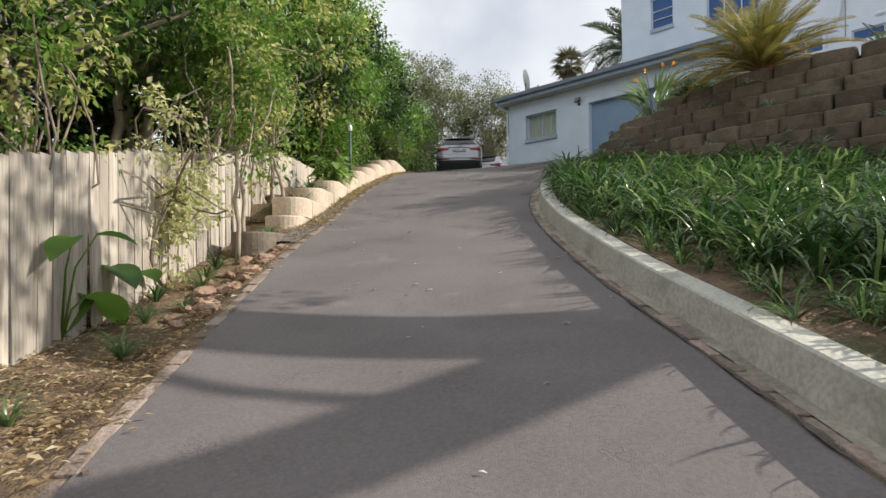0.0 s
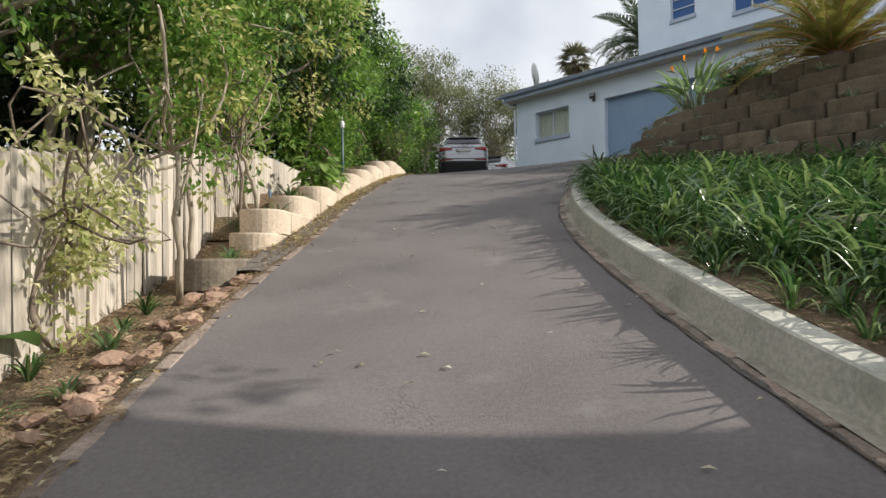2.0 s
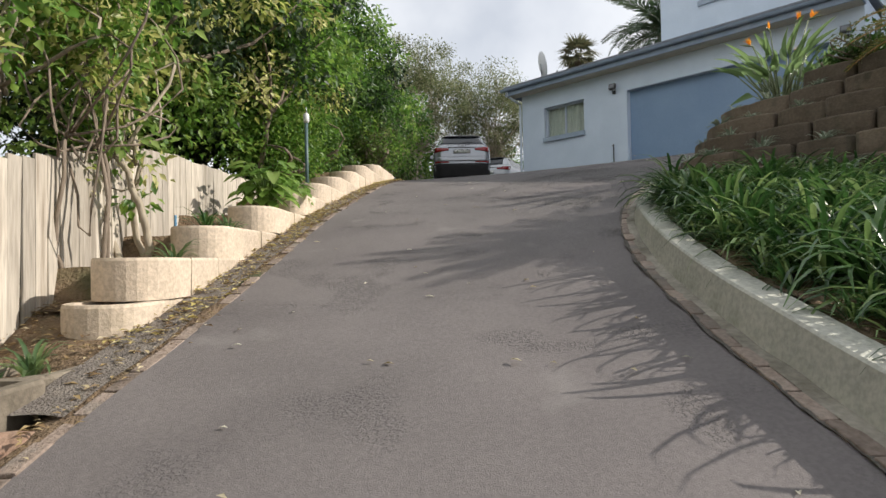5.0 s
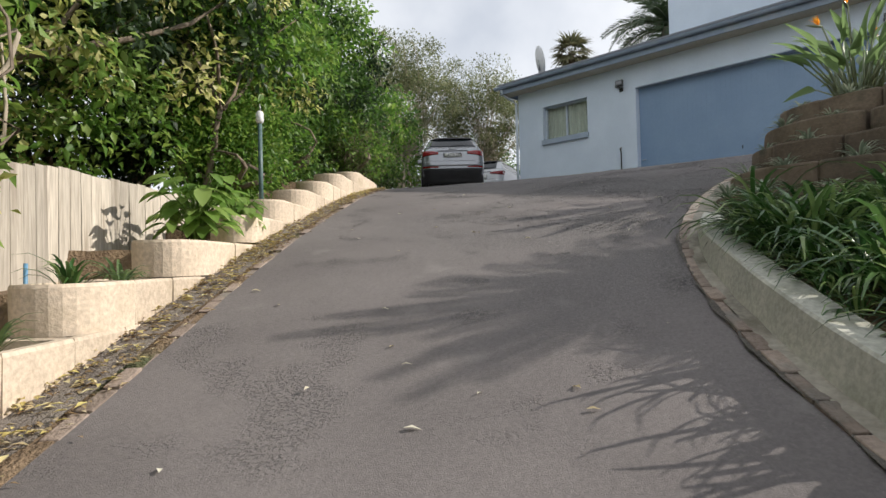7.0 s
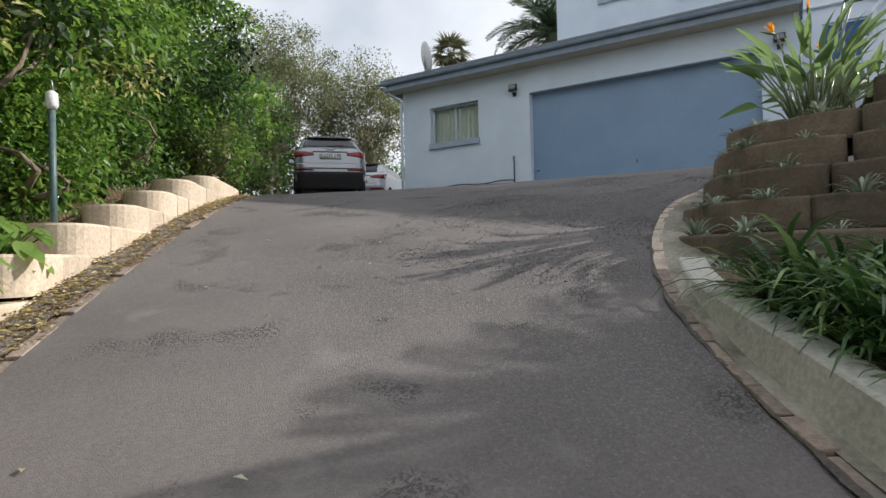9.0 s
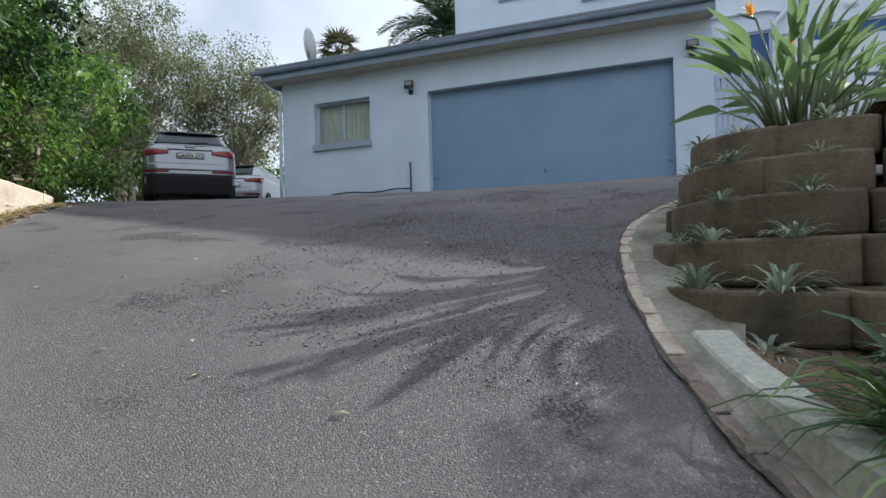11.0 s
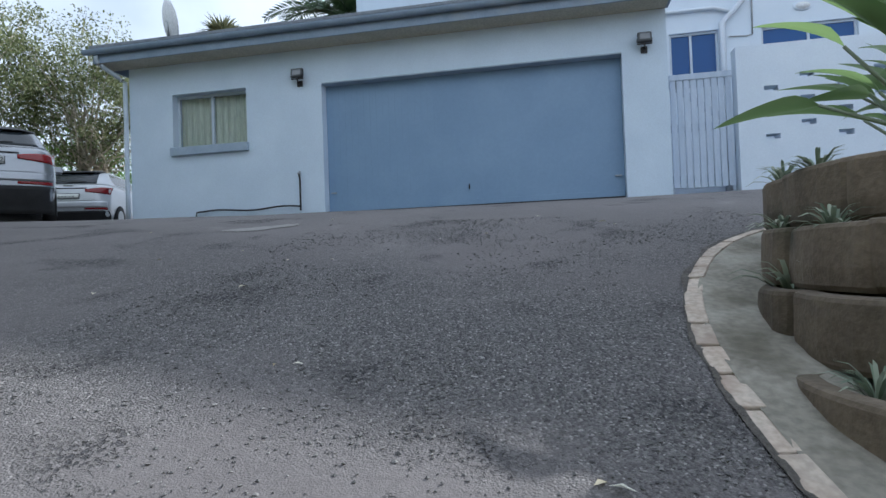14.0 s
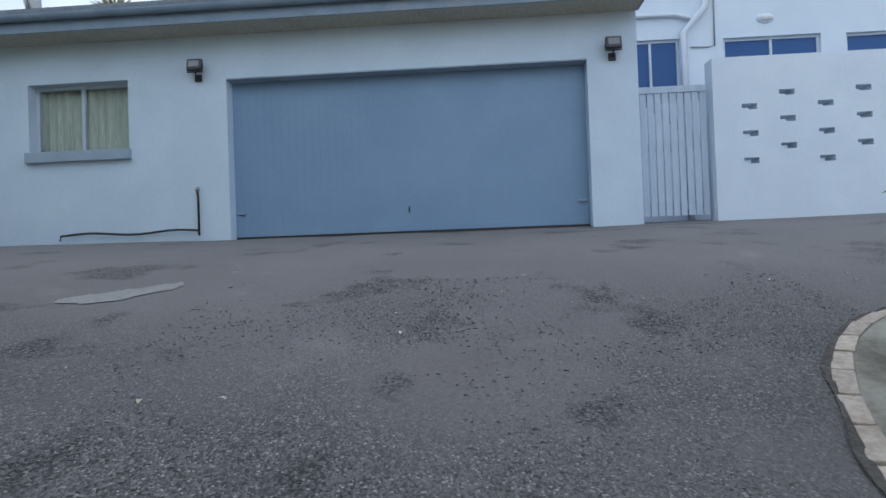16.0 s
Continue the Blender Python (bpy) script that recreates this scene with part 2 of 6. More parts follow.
M_LEAF_A = leafy("leaf_mid_green", (0.06, 0.14, 0.022), (0.12, 0.235, 0.038), (0.24, 0.34, 0.07))
M_LEAF_B = leafy("leaf_dark_green", (0.03, 0.075, 0.018), (0.06, 0.13, 0.028), (0.12, 0.2, 0.045))
M_LEAF_Y = leafy("leaf_yellow_green", (0.19, 0.24, 0.05), (0.40, 0.41, 0.13), (0.66, 0.62, 0.32))
M_LEAF_V = leafy("leaf_variegated", (0.22, 0.28, 0.07), (0.52, 0.52, 0.24), (0.82, 0.78, 0.52))
M_LEAF_O = leafy("leaf_olive", (0.06, 0.075, 0.03), (0.10, 0.12, 0.05), (0.17, 0.17, 0.09))
M_LEAF_G = leafy("leaf_grey_green", (0.085, 0.11, 0.05), (0.16, 0.185, 0.085), (0.27, 0.28, 0.15))
M_LILY = leafy("lily_leaf", (0.02, 0.058, 0.016), (0.055, 0.127, 0.032), (0.26, 0.35, 0.13), 0.28, 0.26)
M_LEDGE = surf("ledge_stone", (0.20, 0.16, 0.12), (0.34, 0.29, 0.22), 4, 0.9, 0.8, 30, stain=(0.1, 0.1, 0.06), stain_scale=3.0, bump_size=0.03)
# canopy shade behind the fence, put into a near-black leaf colour
M_LEAF_SHADED = leafy("leaf_shaded_green", (0.012, 0.028, 0.010), (0.022, 0.048, 0.016), (0.045, 0.08, 0.028), 0.5, 0.22)
M_YELLOW = leafy("yellow_fallen_leaf", (0.34, 0.27, 0.09), (0.5, 0.42, 0.14), (0.62, 0.55, 0.32), 0.7, 0.2)
M_FAN = leafy("fan_frond", (0.05, 0.065, 0.035), (0.09, 0.10, 0.055), (0.16, 0.16, 0.09), 0.5, 0.3)
M_DEBRIS = surf("dark_debris", (0.07, 0.062, 0.055), (0.14, 0.125, 0.11), 9, 0.95, 1.0, 60, bump_size=0.02)
M_CYCAD = leafy("cycad_frond", (0.10, 0.13, 0.03), (0.26, 0.20, 0.055), (0.17, 0.22, 0.045), 0.5, 0.4)
M_CYCAD_STEM = leafy("orange_rachis", (0.32, 0.17, 0.06), (0.42, 0.24, 0.09), (0.5, 0.32, 0.14), 0.5, 0.1)
M_PALM = leafy("palm_frond", (0.025, 0.05, 0.022), (0.045, 0.08, 0.035), (0.08, 0.12, 0.055), 0.4, 0.3)
M_STREL = leafy("paddle_leaf", (0.08, 0.14, 0.06), (0.13, 0.20, 0.08), (0.24, 0.31, 0.13), 0.3, 0.45)
M_STALK = leafy("paddle_stalk", (0.10, 0.14, 0.08), (0.16, 0.2, 0.11), (0.26, 0.29, 0.18), 0.25, 0.1)
M_GREY_PLANT = leafy("grey_rosette_leaf", (0.15, 0.20, 0.14), (0.26, 0.31, 0.23), (0.4, 0.43, 0.33), 0.6, 0.2)
M_ORANGE = leafy("orange_petal", (0.7, 0.25, 0.02), (0.8, 0.35, 0.03), (0.85, 0.45, 0.05), 0.5, 0.4)
M_STONE = leafy("stone_chip", (0.07, 0.067, 0.068), (0.13, 0.124, 0.122), (0.24, 0.23, 0.22), 0.9, 0.0)
M_PALE_LEAF = leafy("pale_fallen_leaf", (0.3, 0.24, 0.13), (0.5, 0.46, 0.34), (0.72, 0.7, 0.6), 0.7, 0.2)
M_LITTER = leafy("dry_leaf", (0.18, 0.11, 0.055), (0.34, 0.25, 0.12), (0.52, 0.45, 0.3), 0.7, 0.2)

# ---- building blocks ----
rng = np.random.default_rng(7)


def mesh_of(name, verts, faces, mat, smooth=False):
    me = bpy.data.meshes.new(name)
    me.from_pydata([tuple(v) for v in verts], [], [tuple(f) for f in faces])
    for m in (mat if isinstance(mat, (list, tuple)) else [mat]):
        me.materials.append(m)
    if smooth:
        me.shade_smooth()
    return me


def from_bm(name, bm, mat, smooth=False):
    me = bpy.data.meshes.new(name)
    bm.normal_update()
    bm.to_mesh(me)
    bm.free()
    me.materials.append(mat)
    if smooth:
        me.shade_smooth()
    return me


def part(name, data, parent, label="", at=None):
    ob = new(name, data)
    ob.parent = parent
    if at is not None:
        ob.matrix_basis = at
    if label:
        ob["label"] = label
    return ob


def empty(name, label, category, at=None, group=""):
    ob = new(name)
    ob.empty_display_size = 0.2
    if at is not None:
        ob.matrix_basis = at
    return tagged(ob, label, category, group)


def box_bm(x0, y0, z0, x1, y1, z1, bevel=0.0, bm=None):
    own = bm or bmesh.new()
    r = bmesh.ops.create_cube(own, size=1.0)
    for v in r["verts"]:
        v.co = Vector(((x0 + x1) / 2 + v.co.x * (x1 - x0), (y0 + y1) / 2 + v.co.y * (y1 - y0), (z0 + z1) / 2 + v.co.z * (z1 - z0)))
    if bevel:
        es = list({e for v in r["verts"] for e in v.link_edges})
        bmesh.ops.bevel(own, geom=es, offset=bevel, segments=2, affect="EDGES", profile=0.5)
    return own


def box(name, x0, y0, z0, x1, y1, z1, mat, bevel=0.004):
    return from_bm(name, box_bm(x0, y0, z0, x1, y1, z1, bevel), mat)


def joined(name, boxes, mat, bevel=0.0):
    bm = bmesh.new()
    for b in boxes:
        box_bm(*b, bevel, bm)
    return from_bm(name, bm, mat)


def tube(path, radii, sides=7):
    """Verts and faces of a tapered tube along a path."""
    vs, fs = [], []
    path = [Vector(p) for p in path]
    for i, p in enumerate(path):
        d = (path[min(i + 1, len(path) - 1)] - path[max(i - 1, 0)]).normalized()
        a = d.orthogonal().normalized()
        b = d.cross(a)
        for k in range(sides):
            w = 2 * math.pi * k / sides
            vs.append(p + (a * math.cos(w) + b * math.sin(w)) * radii[i])
    for i in range(len(path) - 1):
        for k in range(sides):
            k2 = (k + 1) % sides
            fs.append((i * sides + k, i * sides + k2, (i + 1) * sides + k2, (i + 1) * sides + k))
    fs.append(tuple(range(sides))[::-1])
    fs.append(tuple((len(path) - 1) * sides + k for k in range(sides)))
    return vs, fs


def tubes(name, list_of, mat, sides=7):
    vs, fs = [], []
    for path, radii in list_of:
        v, f = tube(path, radii, sides)
        n = len(vs)
        vs += v
        fs += [tuple(i + n for i in q) for q in f]
    return mesh_of(name, vs, fs, mat, True)


def spline(pts, n):
    """Points of a smooth curve through pts."""
    p = np.array(pts, float)
    q = np.vstack([2 * p[0] - p[1], p, 2 * p[-1] - p[-2]])
    out = []
    for i in range(1, len(q) - 2):
        for t in np.linspace(0, 1, n, endpoint=False):
            a, b, c, d = q[i - 1], q[i], q[i + 1], q[i + 2]
            out.append(0.5 * (2 * b + (c - a) * t + (2 * a - 5 * b + 4 * c - d) * t * t + (3 * b - a - 3 * c + d) * t ** 3))
    out.append(p[-1])
    return np.array(out)


def even(line, step):
    """The line cut into equal steps."""
    seg = np.r_[0, np.cumsum(np.linalg.norm(np.diff(line, axis=0), axis=1))]
    s = np.arange(0, seg[-1], step)
    return np.stack([np.interp(s, seg, line[:, k]) for k in range(line.shape[1])], -1)


def beside(line, d):
    """The line moved d metres to its right."""
    t = np.gradient(line, axis=0)
    t /= np.linalg.norm(t, axis=1)[:, None]
    return line + np.stack([t[:, 1], -t[:, 0]], -1) * d


def ground_z(x, y):
    """The slope of the hill, levelling off at the forecourt."""
    x, y = np.clip(x, -9, 26), np.clip(y, -9, 26)
    a = 0.32749 + 0.13012 * x + 0.11629 * y + 0.0191 * x * x - 0.01568 * x * y + 0.0108 * y * y
    return 5.022 - 1.634 * np.logaddexp(0, (5.022 - a) / 1.634)


def gz(x, y):
    return float(ground_z(np.float64(x), np.float64(y)))


def ripple(x, y, s, a):
    return a * noise.noise(Vector((x * s, y * s, 3.7)))


def sheet(name, a, b, mat, across, lift=0.0, rough=(1.0, 0.0), za=None, zb=None):
    """A sheet between two lines of equally many points, laid on the slope."""
    vs, fs = [], []
    n = len(a)
    for i in range(n):
        for j in range(across + 1):
            w = j / across
            x, y = a[i] * (1 - w) + b[i] * w
            z = gz(x, y) + lift if za is None else za[i] * (1 - w) + zb[i] * w
            vs.append((x, y, z + ripple(x, y, *rough)))
    for i in range(n - 1):
        for j in range(across):
            k = i * (across + 1) + j
            fs.append((k, k + 1, k + across + 2, k + across + 1))
    return mesh_of(name, vs, fs, mat, True)


# ---- the plan ----
LEFT = spline([(-4.4, -3.6), (-1.6, -0.1), (0.28, 2.45), (0.97, 3.35), (1.7, 4.26), (3.02, 5.84), (4.7, 7.54), (6.54, 9.4), (7.74, 10.55), (9.78, 12.36), (11.17, 13.57), (12.6, 14.75), (14.2, 16.4), (15.2, 19.5), (16, 25)], 12)
RIGHT = spline([(-1.2, -4.2), (1.0, -1.0), (2.28, 0.47), (3.22, 1.57), (4.05, 2.57), (4.83, 3.45), (5.76, 4.44), (6.8, 5.4), (7.72, 6.08), (8.52, 6.54), (9.36, 6.88), (10.4, 7.13), (11.4, 7.22), (12.2, 7.12), (13.0, 6.82), (13.55, 6.4), (13.85, 5.9), (14.1, 5.0), (14.3, 3.0), (14.4, -2.0)], 12)


def resample(line, n):
    seg = np.r_[0, np.cumsum(np.linalg.norm(np.diff(line, axis=0), axis=1))]
    s = np.linspace(0, seg[-1], n)
    return np.stack([np.interp(s, seg, line[:, k]) for k in range(2)], -1)


def between(line, x0, x1):
    """The stretch of a line whose x lies between two values."""
    return line[(line[:, 0] >= x0) & (line[:, 0] <= x1)]


def soft_step(v, a, b):
    w = np.clip((v - a) / (b - a), 0, 1)
    return w * w * (3 - 2 * w)


# ---- ground and driveway ----
gx = np.unique(np.r_[-400, -200, -90, -45, -25, -16, np.arange(-12, 30.1, 0.6), 36, 50, 80, 160, 400])
gv, gf = [], []
for x in gx:
    for y in gx:
        near_strip = -3 < x < 4.5 and np.min(np.hypot(LEFT[:, 0] - x, LEFT[:, 1] - y)) < 2.2
        gv.append((x, y, gz(x, y) - (0.3 if near_strip else 0.07)))
m = len(gx)
for i in range(m - 1):
    for j in range(m - 1):
        gf.append((i * m + j, (i + 1) * m + j, (i + 1) * m + j + 1, i * m + j + 1))
tagged(new("ground", mesh_of("ground", gv, gf, M_SOIL, True)), "brown bare soil sloping up the hill", "ground", kind="structure")

lo_left, lo_right = resample(LEFT, 170), resample(RIGHT, 170)
tagged(new("driveway", sheet("driveway", lo_left, lo_right, M_ASPHALT, 60, 0.0, (1.4, 0.012))), "worn grey asphalt driveway climbing steeply to the garage", "driveway", kind="structure")
fore_a = np.stack([np.linspace(16, 30, 36), np.full(36, 25.0)], -1)
fore_b = np.stack([np.linspace(14.4, 30, 36), np.full(36, -2.0)], -1)
tagged(new("forecourt", sheet("forecourt", fore_a, fore_b, M_ASPHALT, 60, 0.0, (1.4, 0.012))), "level grey asphalt forecourt before the garage", "forecourt", kind="structure")

left_low = between(LEFT, -4.3, 14.0)


def soil_z(x, y):
    """The soil beside the driveway, sunk below the brick edge along the rocks."""
    d = np.min(np.hypot(LEFT[:, 0] - x, LEFT[:, 1] - y))
    sink = 0.15 * soft_step(d, 0.1, 0.42) * soft_step(x, -1.0, 1.0) * (1 - soft_step(x, 3.3, 3.7))
    return gz(x, y) - 0.012 - float(sink)


sv, sf, across = [], [], 26
strip_a, strip_b = beside(left_low, 0.0), beside(left_low, -2.6)
for a, b in zip(strip_a, strip_b):
    for j in range(across + 1):
        x, y = a + (b - a) * (j / across) ** 1.5
        sv.append((x, y, soil_z(x, y) + (ripple(x, y, 3.0, 0.014) + ripple(x, y, 9.0, 0.008) if j else 0)))
for i in range(len(left_low) - 1):
    for j in range(across):
        k = i * (across + 1) + j
        sf.append((k, k + 1, k + across + 2, k + across + 1))
tagged(new("soil_strip", mesh_of("soil_strip", sv, sf, M_SOIL, True)), "strip of brown soil and leaf litter along the fence", "soil strip", kind="structure")
grit_low = between(LEFT, 3.5, 12.6)
tagged(new("grit_strip", sheet("grit_strip", beside(grit_low, -0.09), beside(grit_low, -0.36), M_GRIT, 6, 0.012, (9.0, 0.02))), "narrow gritty strip with fallen leaves beside the planters", "gravel strip", kind="structure")

# thin bowed sheet, paler than the asphalt round it
patch_a = np.array([(14.5 + 0.1 * math.sin(k * 1.3), 10.3) for k in range(1)] + [(14.5 - 0.05 * k - 0.02 * math.sin(k * 2.1), 10.27 + 0.055 * k) for k in range(1, 11)])
patch_b = np.array([(p[0] - 0.05 - 0.26 * math.sin(math.pi * min(1, (k + 0.5) / 11)), p[1] - 0.06 - 0.05 * math.sin(k * 1.7) * 0.4) for k, p in enumerate(patch_a)])
M_PATCH = surf("pale_patch_surface", (0.22, 0.207, 0.198), (0.29, 0.275, 0.26), 5, 0.9, 0.4, 60, stain=(0.2, 0.19, 0.18), stain_scale=5.0)
tagged(new("repair_patch", sheet("repair_patch", patch_a, patch_b, M_PATCH, 3, 0.006, (1.4, 0.012))), "small pale patch in the forecourt", "repair patch", kind="structure")

# kerb wall on the right, tapering out at its upper end
kerb = even(between(RIGHT, -1.0, 9.75), 0.12)
rise = 0.235 - 0.19 * soft_step(kerb[:, 0], 7.6, 9.7)
foot = np.array([gz(*p) for p in kerb])
KERB_TOP = foot + rise
k_in, k_out, k_foot = beside(kerb, 0.16), beside(kerb, 0.345), beside(kerb, 0.115)
vs, fs = [], []
for i in range(len(kerb)):
    wob = ripple(kerb[i, 0], kerb[i, 1], 2.0, 0.008)
    t = KERB_TOP[i] + wob
    ring = [(k_foot[i], foot[i] - 0.1), (k_in[i] + wob * 0.5, t - 0.012), (k_in[i] * 0.93 + k_out[i] * 0.07, t), (k_out[i] * 0.93 + k_in[i] * 0.07, t), (k_out[i], t - 0.012), (k_out[i], foot[i] - 0.1)]
    vs += [(p[0], p[1], z) for p, z in ring]
for i in range(len(kerb) - 1):
    for j in range(5):
        k = i * 6 + j
        fs.append((k, k + 6, k + 7, k + 1))
fs += [tuple(range(6)), tuple((len(kerb) - 1) * 6 + j for j in range(6))[::-1]]
tagged(new("kerb_wall", mesh_of("kerb_wall", vs, fs, M_CONCRETE)), "low curved grey concrete kerb wall round the lily bed", "kerb wall", kind="structure")
strip_line = between(RIGHT, -1.0, 13.84)
strip_w = 0.22 + 0.33 * soft_step(strip_line[:, 0], 9.0, 10.2)
s_out = strip_line + (beside(strip_line, 1.0) - strip_line) * strip_w[:, None]
tagged(new("concrete_strip", sheet("concrete_strip", beside(strip_line, 0.06), s_out, M_STRIP, 6, 0.014, (5.0, 0.012))), "stained pale concrete strip at the foot of the block wall", "concrete strip", kind="structure")

d_line = even(between(RIGHT, 0.5, 13.84), 0.05)
d_w = np.array([0.005 + 0.03 * max(0.0, noise.noise(Vector((p[0] * 3.1, p[1] * 3.1, 0.0))) + 0.35) for p in d_line])
d_in = d_line - (beside(d_line, 1.0) - d_line) * d_w[:, None]
tagged(new("edge_debris", sheet("edge_debris", d_in, beside(d_line, 0.01), M_DEBRIS, 3, 0.013, (14.0, 0.012))), "dark line of grit and debris along the edging bricks", "debris", kind="stuff")

# lily bed
bed_a = resample(beside(between(RIGHT, -1.0, 9.9), 0.36), 60)
bed_b = resample(spline([(8.8, -6.5), (9.7, -3), (9.9, 0.0), (9.95, 3.0), (10.1, 5.0), (10.6, 6.5)], 10), 60)
bed_za = np.array([gz(*p) for p in bed_a]) + (0.17 - 0.14 * soft_step(bed_a[:, 0], 7.6, 9.7))
bed_zb = np.linspace(1.75, 3.0, 60)
tagged(new("lily_bed", sheet("lily_bed", bed_a, bed_b, M_SOIL, 26, 0, (2.5, 0.06), bed_za, bed_zb)), "bed of dark soil rising behind the kerb wall", "flower bed", kind="structure")


# ---- house ----
def wall_with_holes(name, x0, x1, y0, y1, z0, z1, holes, mat):
    """A wall across x0..x1 with rectangular holes (y0, y1, z0, z1) cut through."""
    ys = sorted({y0, y1, *[h[0] for h in holes], *[h[1] for h in holes]})
    zs = sorted({z0, z1, *[h[2] for h in holes], *[h[3] for h in holes]})
    vid, vs, fs = {}, [], []

    def v(x, y, z):
        key = (x, y, z)
        if key not in vid:
            vid[key] = len(vs)
            vs.append(key)
        return vid[key]

    def solid(i, j):
        if i < 0 or j < 0 or i >= len(ys) - 1 or j >= len(zs) - 1:
            return False
        cy, cz = (ys[i] + ys[i + 1]) / 2, (zs[j] + zs[j + 1]) / 2
        return not any(h[0] < cy < h[1] and h[2] < cz < h[3] for h in holes)

    for i in range(len(ys) - 1):
        for j in range(len(zs) - 1):
            if not solid(i, j):
                continue
            a, b, c, d = ys[i], ys[i + 1], zs[j], zs[j + 1]
            fs.append((v(x0, a, c), v(x0, a, d), v(x0, b, d), v(x0, b, c)))
            fs.append((v(x1, a, c), v(x1, b, c), v(x1, b, d), v(x1, a, d)))
            if not solid(i - 1, j):
                fs.append((v(x0, a, c), v(x1, a, c), v(x1, a, d), v(x0, a, d)))
            if not solid(i + 1, j):
                fs.append((v(x0, b, c), v(x0, b, d), v(x1, b, d), v(x1, b, c)))
            if not solid(i, j - 1):
                fs.append((v(x0, a, c), v(x0, b, c), v(x1, b, c), v(x1, a, c)))
            if not solid(i, j + 1):
                fs.append((v(x0, a, d), v(x1, a, d), v(x1, b, d), v(x0, b, d)))
    return mesh_of(name, vs, fs, mat)


WX = 18.45
DOOR = (6.645, 11.65, 4.80, 7.12)
WIN = (13.08, 14.56, 6.2, 7.18)
house = empty("house", "pale blue-grey plastered house with a double garage below", "house", pose(WX, 10, 4.9))
hinv = house.matrix_basis.inverted()


def house_part(name, data, label="", parent=None):
    p = part(name, data, parent or house, label)
    if parent is None:
        p.matrix_basis = hinv
    return p


house_part("wall", wall_with_holes("garage_wall", WX, WX + 0.24, 5.97, 15.45, 4.6, 7.98, [DOOR, WIN], M_WALL), "pale blue-grey plaster garage front")
house_part("wall", joined("garage_sides", [(WX + 0.24, 15.21, 4.6, 26, 15.45, 7.98), (WX + 0.24, 5.97, 4.6, 21.9, 6.2, 7.98), (25.8, 5.97, 4.6, 26, 15.2, 7.98)], M_WALL))
house_part("garage_floor", box("garage_floor", WX + 0.03, 6.3, 4.7, 25.7, 15.1, 4.85, M_ASPHALT))
# roof over the garage
def roof_z(x):
    return 8.02 + (x - 18.0) * 0.1


rv = [(17.95, 5.9, 8.0), (17.95, 15.85, 8.0), (26.3, 15.85, 8.84), (26.3, 5.9, 8.84)]
house_part("roof", mesh_of("roof", rv + [(x, y, z + 0.05) for x, y, z in rv], [(0, 1, 2, 3), (7, 6, 5, 4), (0, 4, 5, 1), (1, 5, 6, 2), (2, 6, 7, 3), (3, 7, 4, 0)], M_ROOF), "low-pitched dark grey sheet roof")
house_part("soffit", box("soffit", 18.03, 5.97, 7.74, WX, 15.78, 7.76, M_SOFFIT, 0), "weathered cream eaves board")
house_part("fascia", joined("fascia", [(18.0, 5.93, 7.74, 18.03, 15.81, 8.0), (18.03, 15.78, 7.74, 24, 15.81, 8.02), (18.03, 5.93, 7.74, WX, 5.965, 8.0)], M_FASCIA, 0.003), "blue-grey painted fascia board")
gut = []
for y in (5.9, 15.95):
    for k in range(9):
        w = math.pi * k / 8
        gut.append((17.94 - 0.065 * math.cos(w), y, 7.96 - 0.085 * math.sin(w)))
house_part("gutter", mesh_of("gutter", gut, [(k, k + 1, k + 10, k + 9) for k in range(8)] + [tuple(range(9)), tuple(range(17, 8, -1))], M_FASCIA, False), "blue-grey half-round gutter")
dp = spline([(17.95, 15.72, 7.86), (18.05, 15.7, 7.72), (18.36, 15.52, 7.5), (18.38, 15.48, 7.2), (18.38, 15.48, 4.95)], 5)
house_part("downpipe", tubes("downpipe", [(dp, [0.04] * len(dp))], M_FRAME, 10), "painted downpipe at the corner")

# garage door
gd = tagged(new("garage_door", None), "blue-grey up-and-over double garage door, closed, lightly grooved", "garage door")
gd.matrix_basis = pose(WX + 0.195, 9.148, 4.87)
bmd = bmesh.new()
n_rib = 44
for i in range(n_rib):
    y0 = -2.495 + i * 4.99 / n_rib
    box_bm(0, y0 + 0.0005, 0.05, 0.03, y0 + 4.99 / n_rib - 0.0005, 2.24, 0.0, bmd)
part("panel", from_bm("door_panel", bmd, M_DOOR), gd)
part("panel_back", box("panel_back", 0.003, -2.5, 0.03, 0.04, 2.5, 2.24, M_DOOR, 0), gd)
part("bottom_rail", box("bottom_rail", -0.012, -2.49, 0.02, 0.0, 2.49, 0.11, M_DOOR, 0.003), gd)
part("rubber_seal", box("rubber_seal", -0.014, -2.495, -0.02, 0.02, 2.495, 0.02, M_BLACK, 0.002), gd, "black rubber seal")
part("handle", tubes("handle", [([(-0.02, 0.0, 0.36), (-0.05, 0.0, 0.34), (-0.05, 0.0, 0.28)], [0.01, 0.012, 0.01])], M_BLACK), gd, "small black handle")
for y in (-2.4, 2.4):
    part("latch", box("latch", -0.04, y - 0.05, 0.34, 0.0, y + 0.05, 0.36, M_METAL, 0.003), gd, "grey metal side latch")
house_part("lintel_edge", box("lintel_edge", WX - 0.004, DOOR[0], 7.105, WX + 0.2, DOOR[1], 7.125, M_SILL, 0.002))


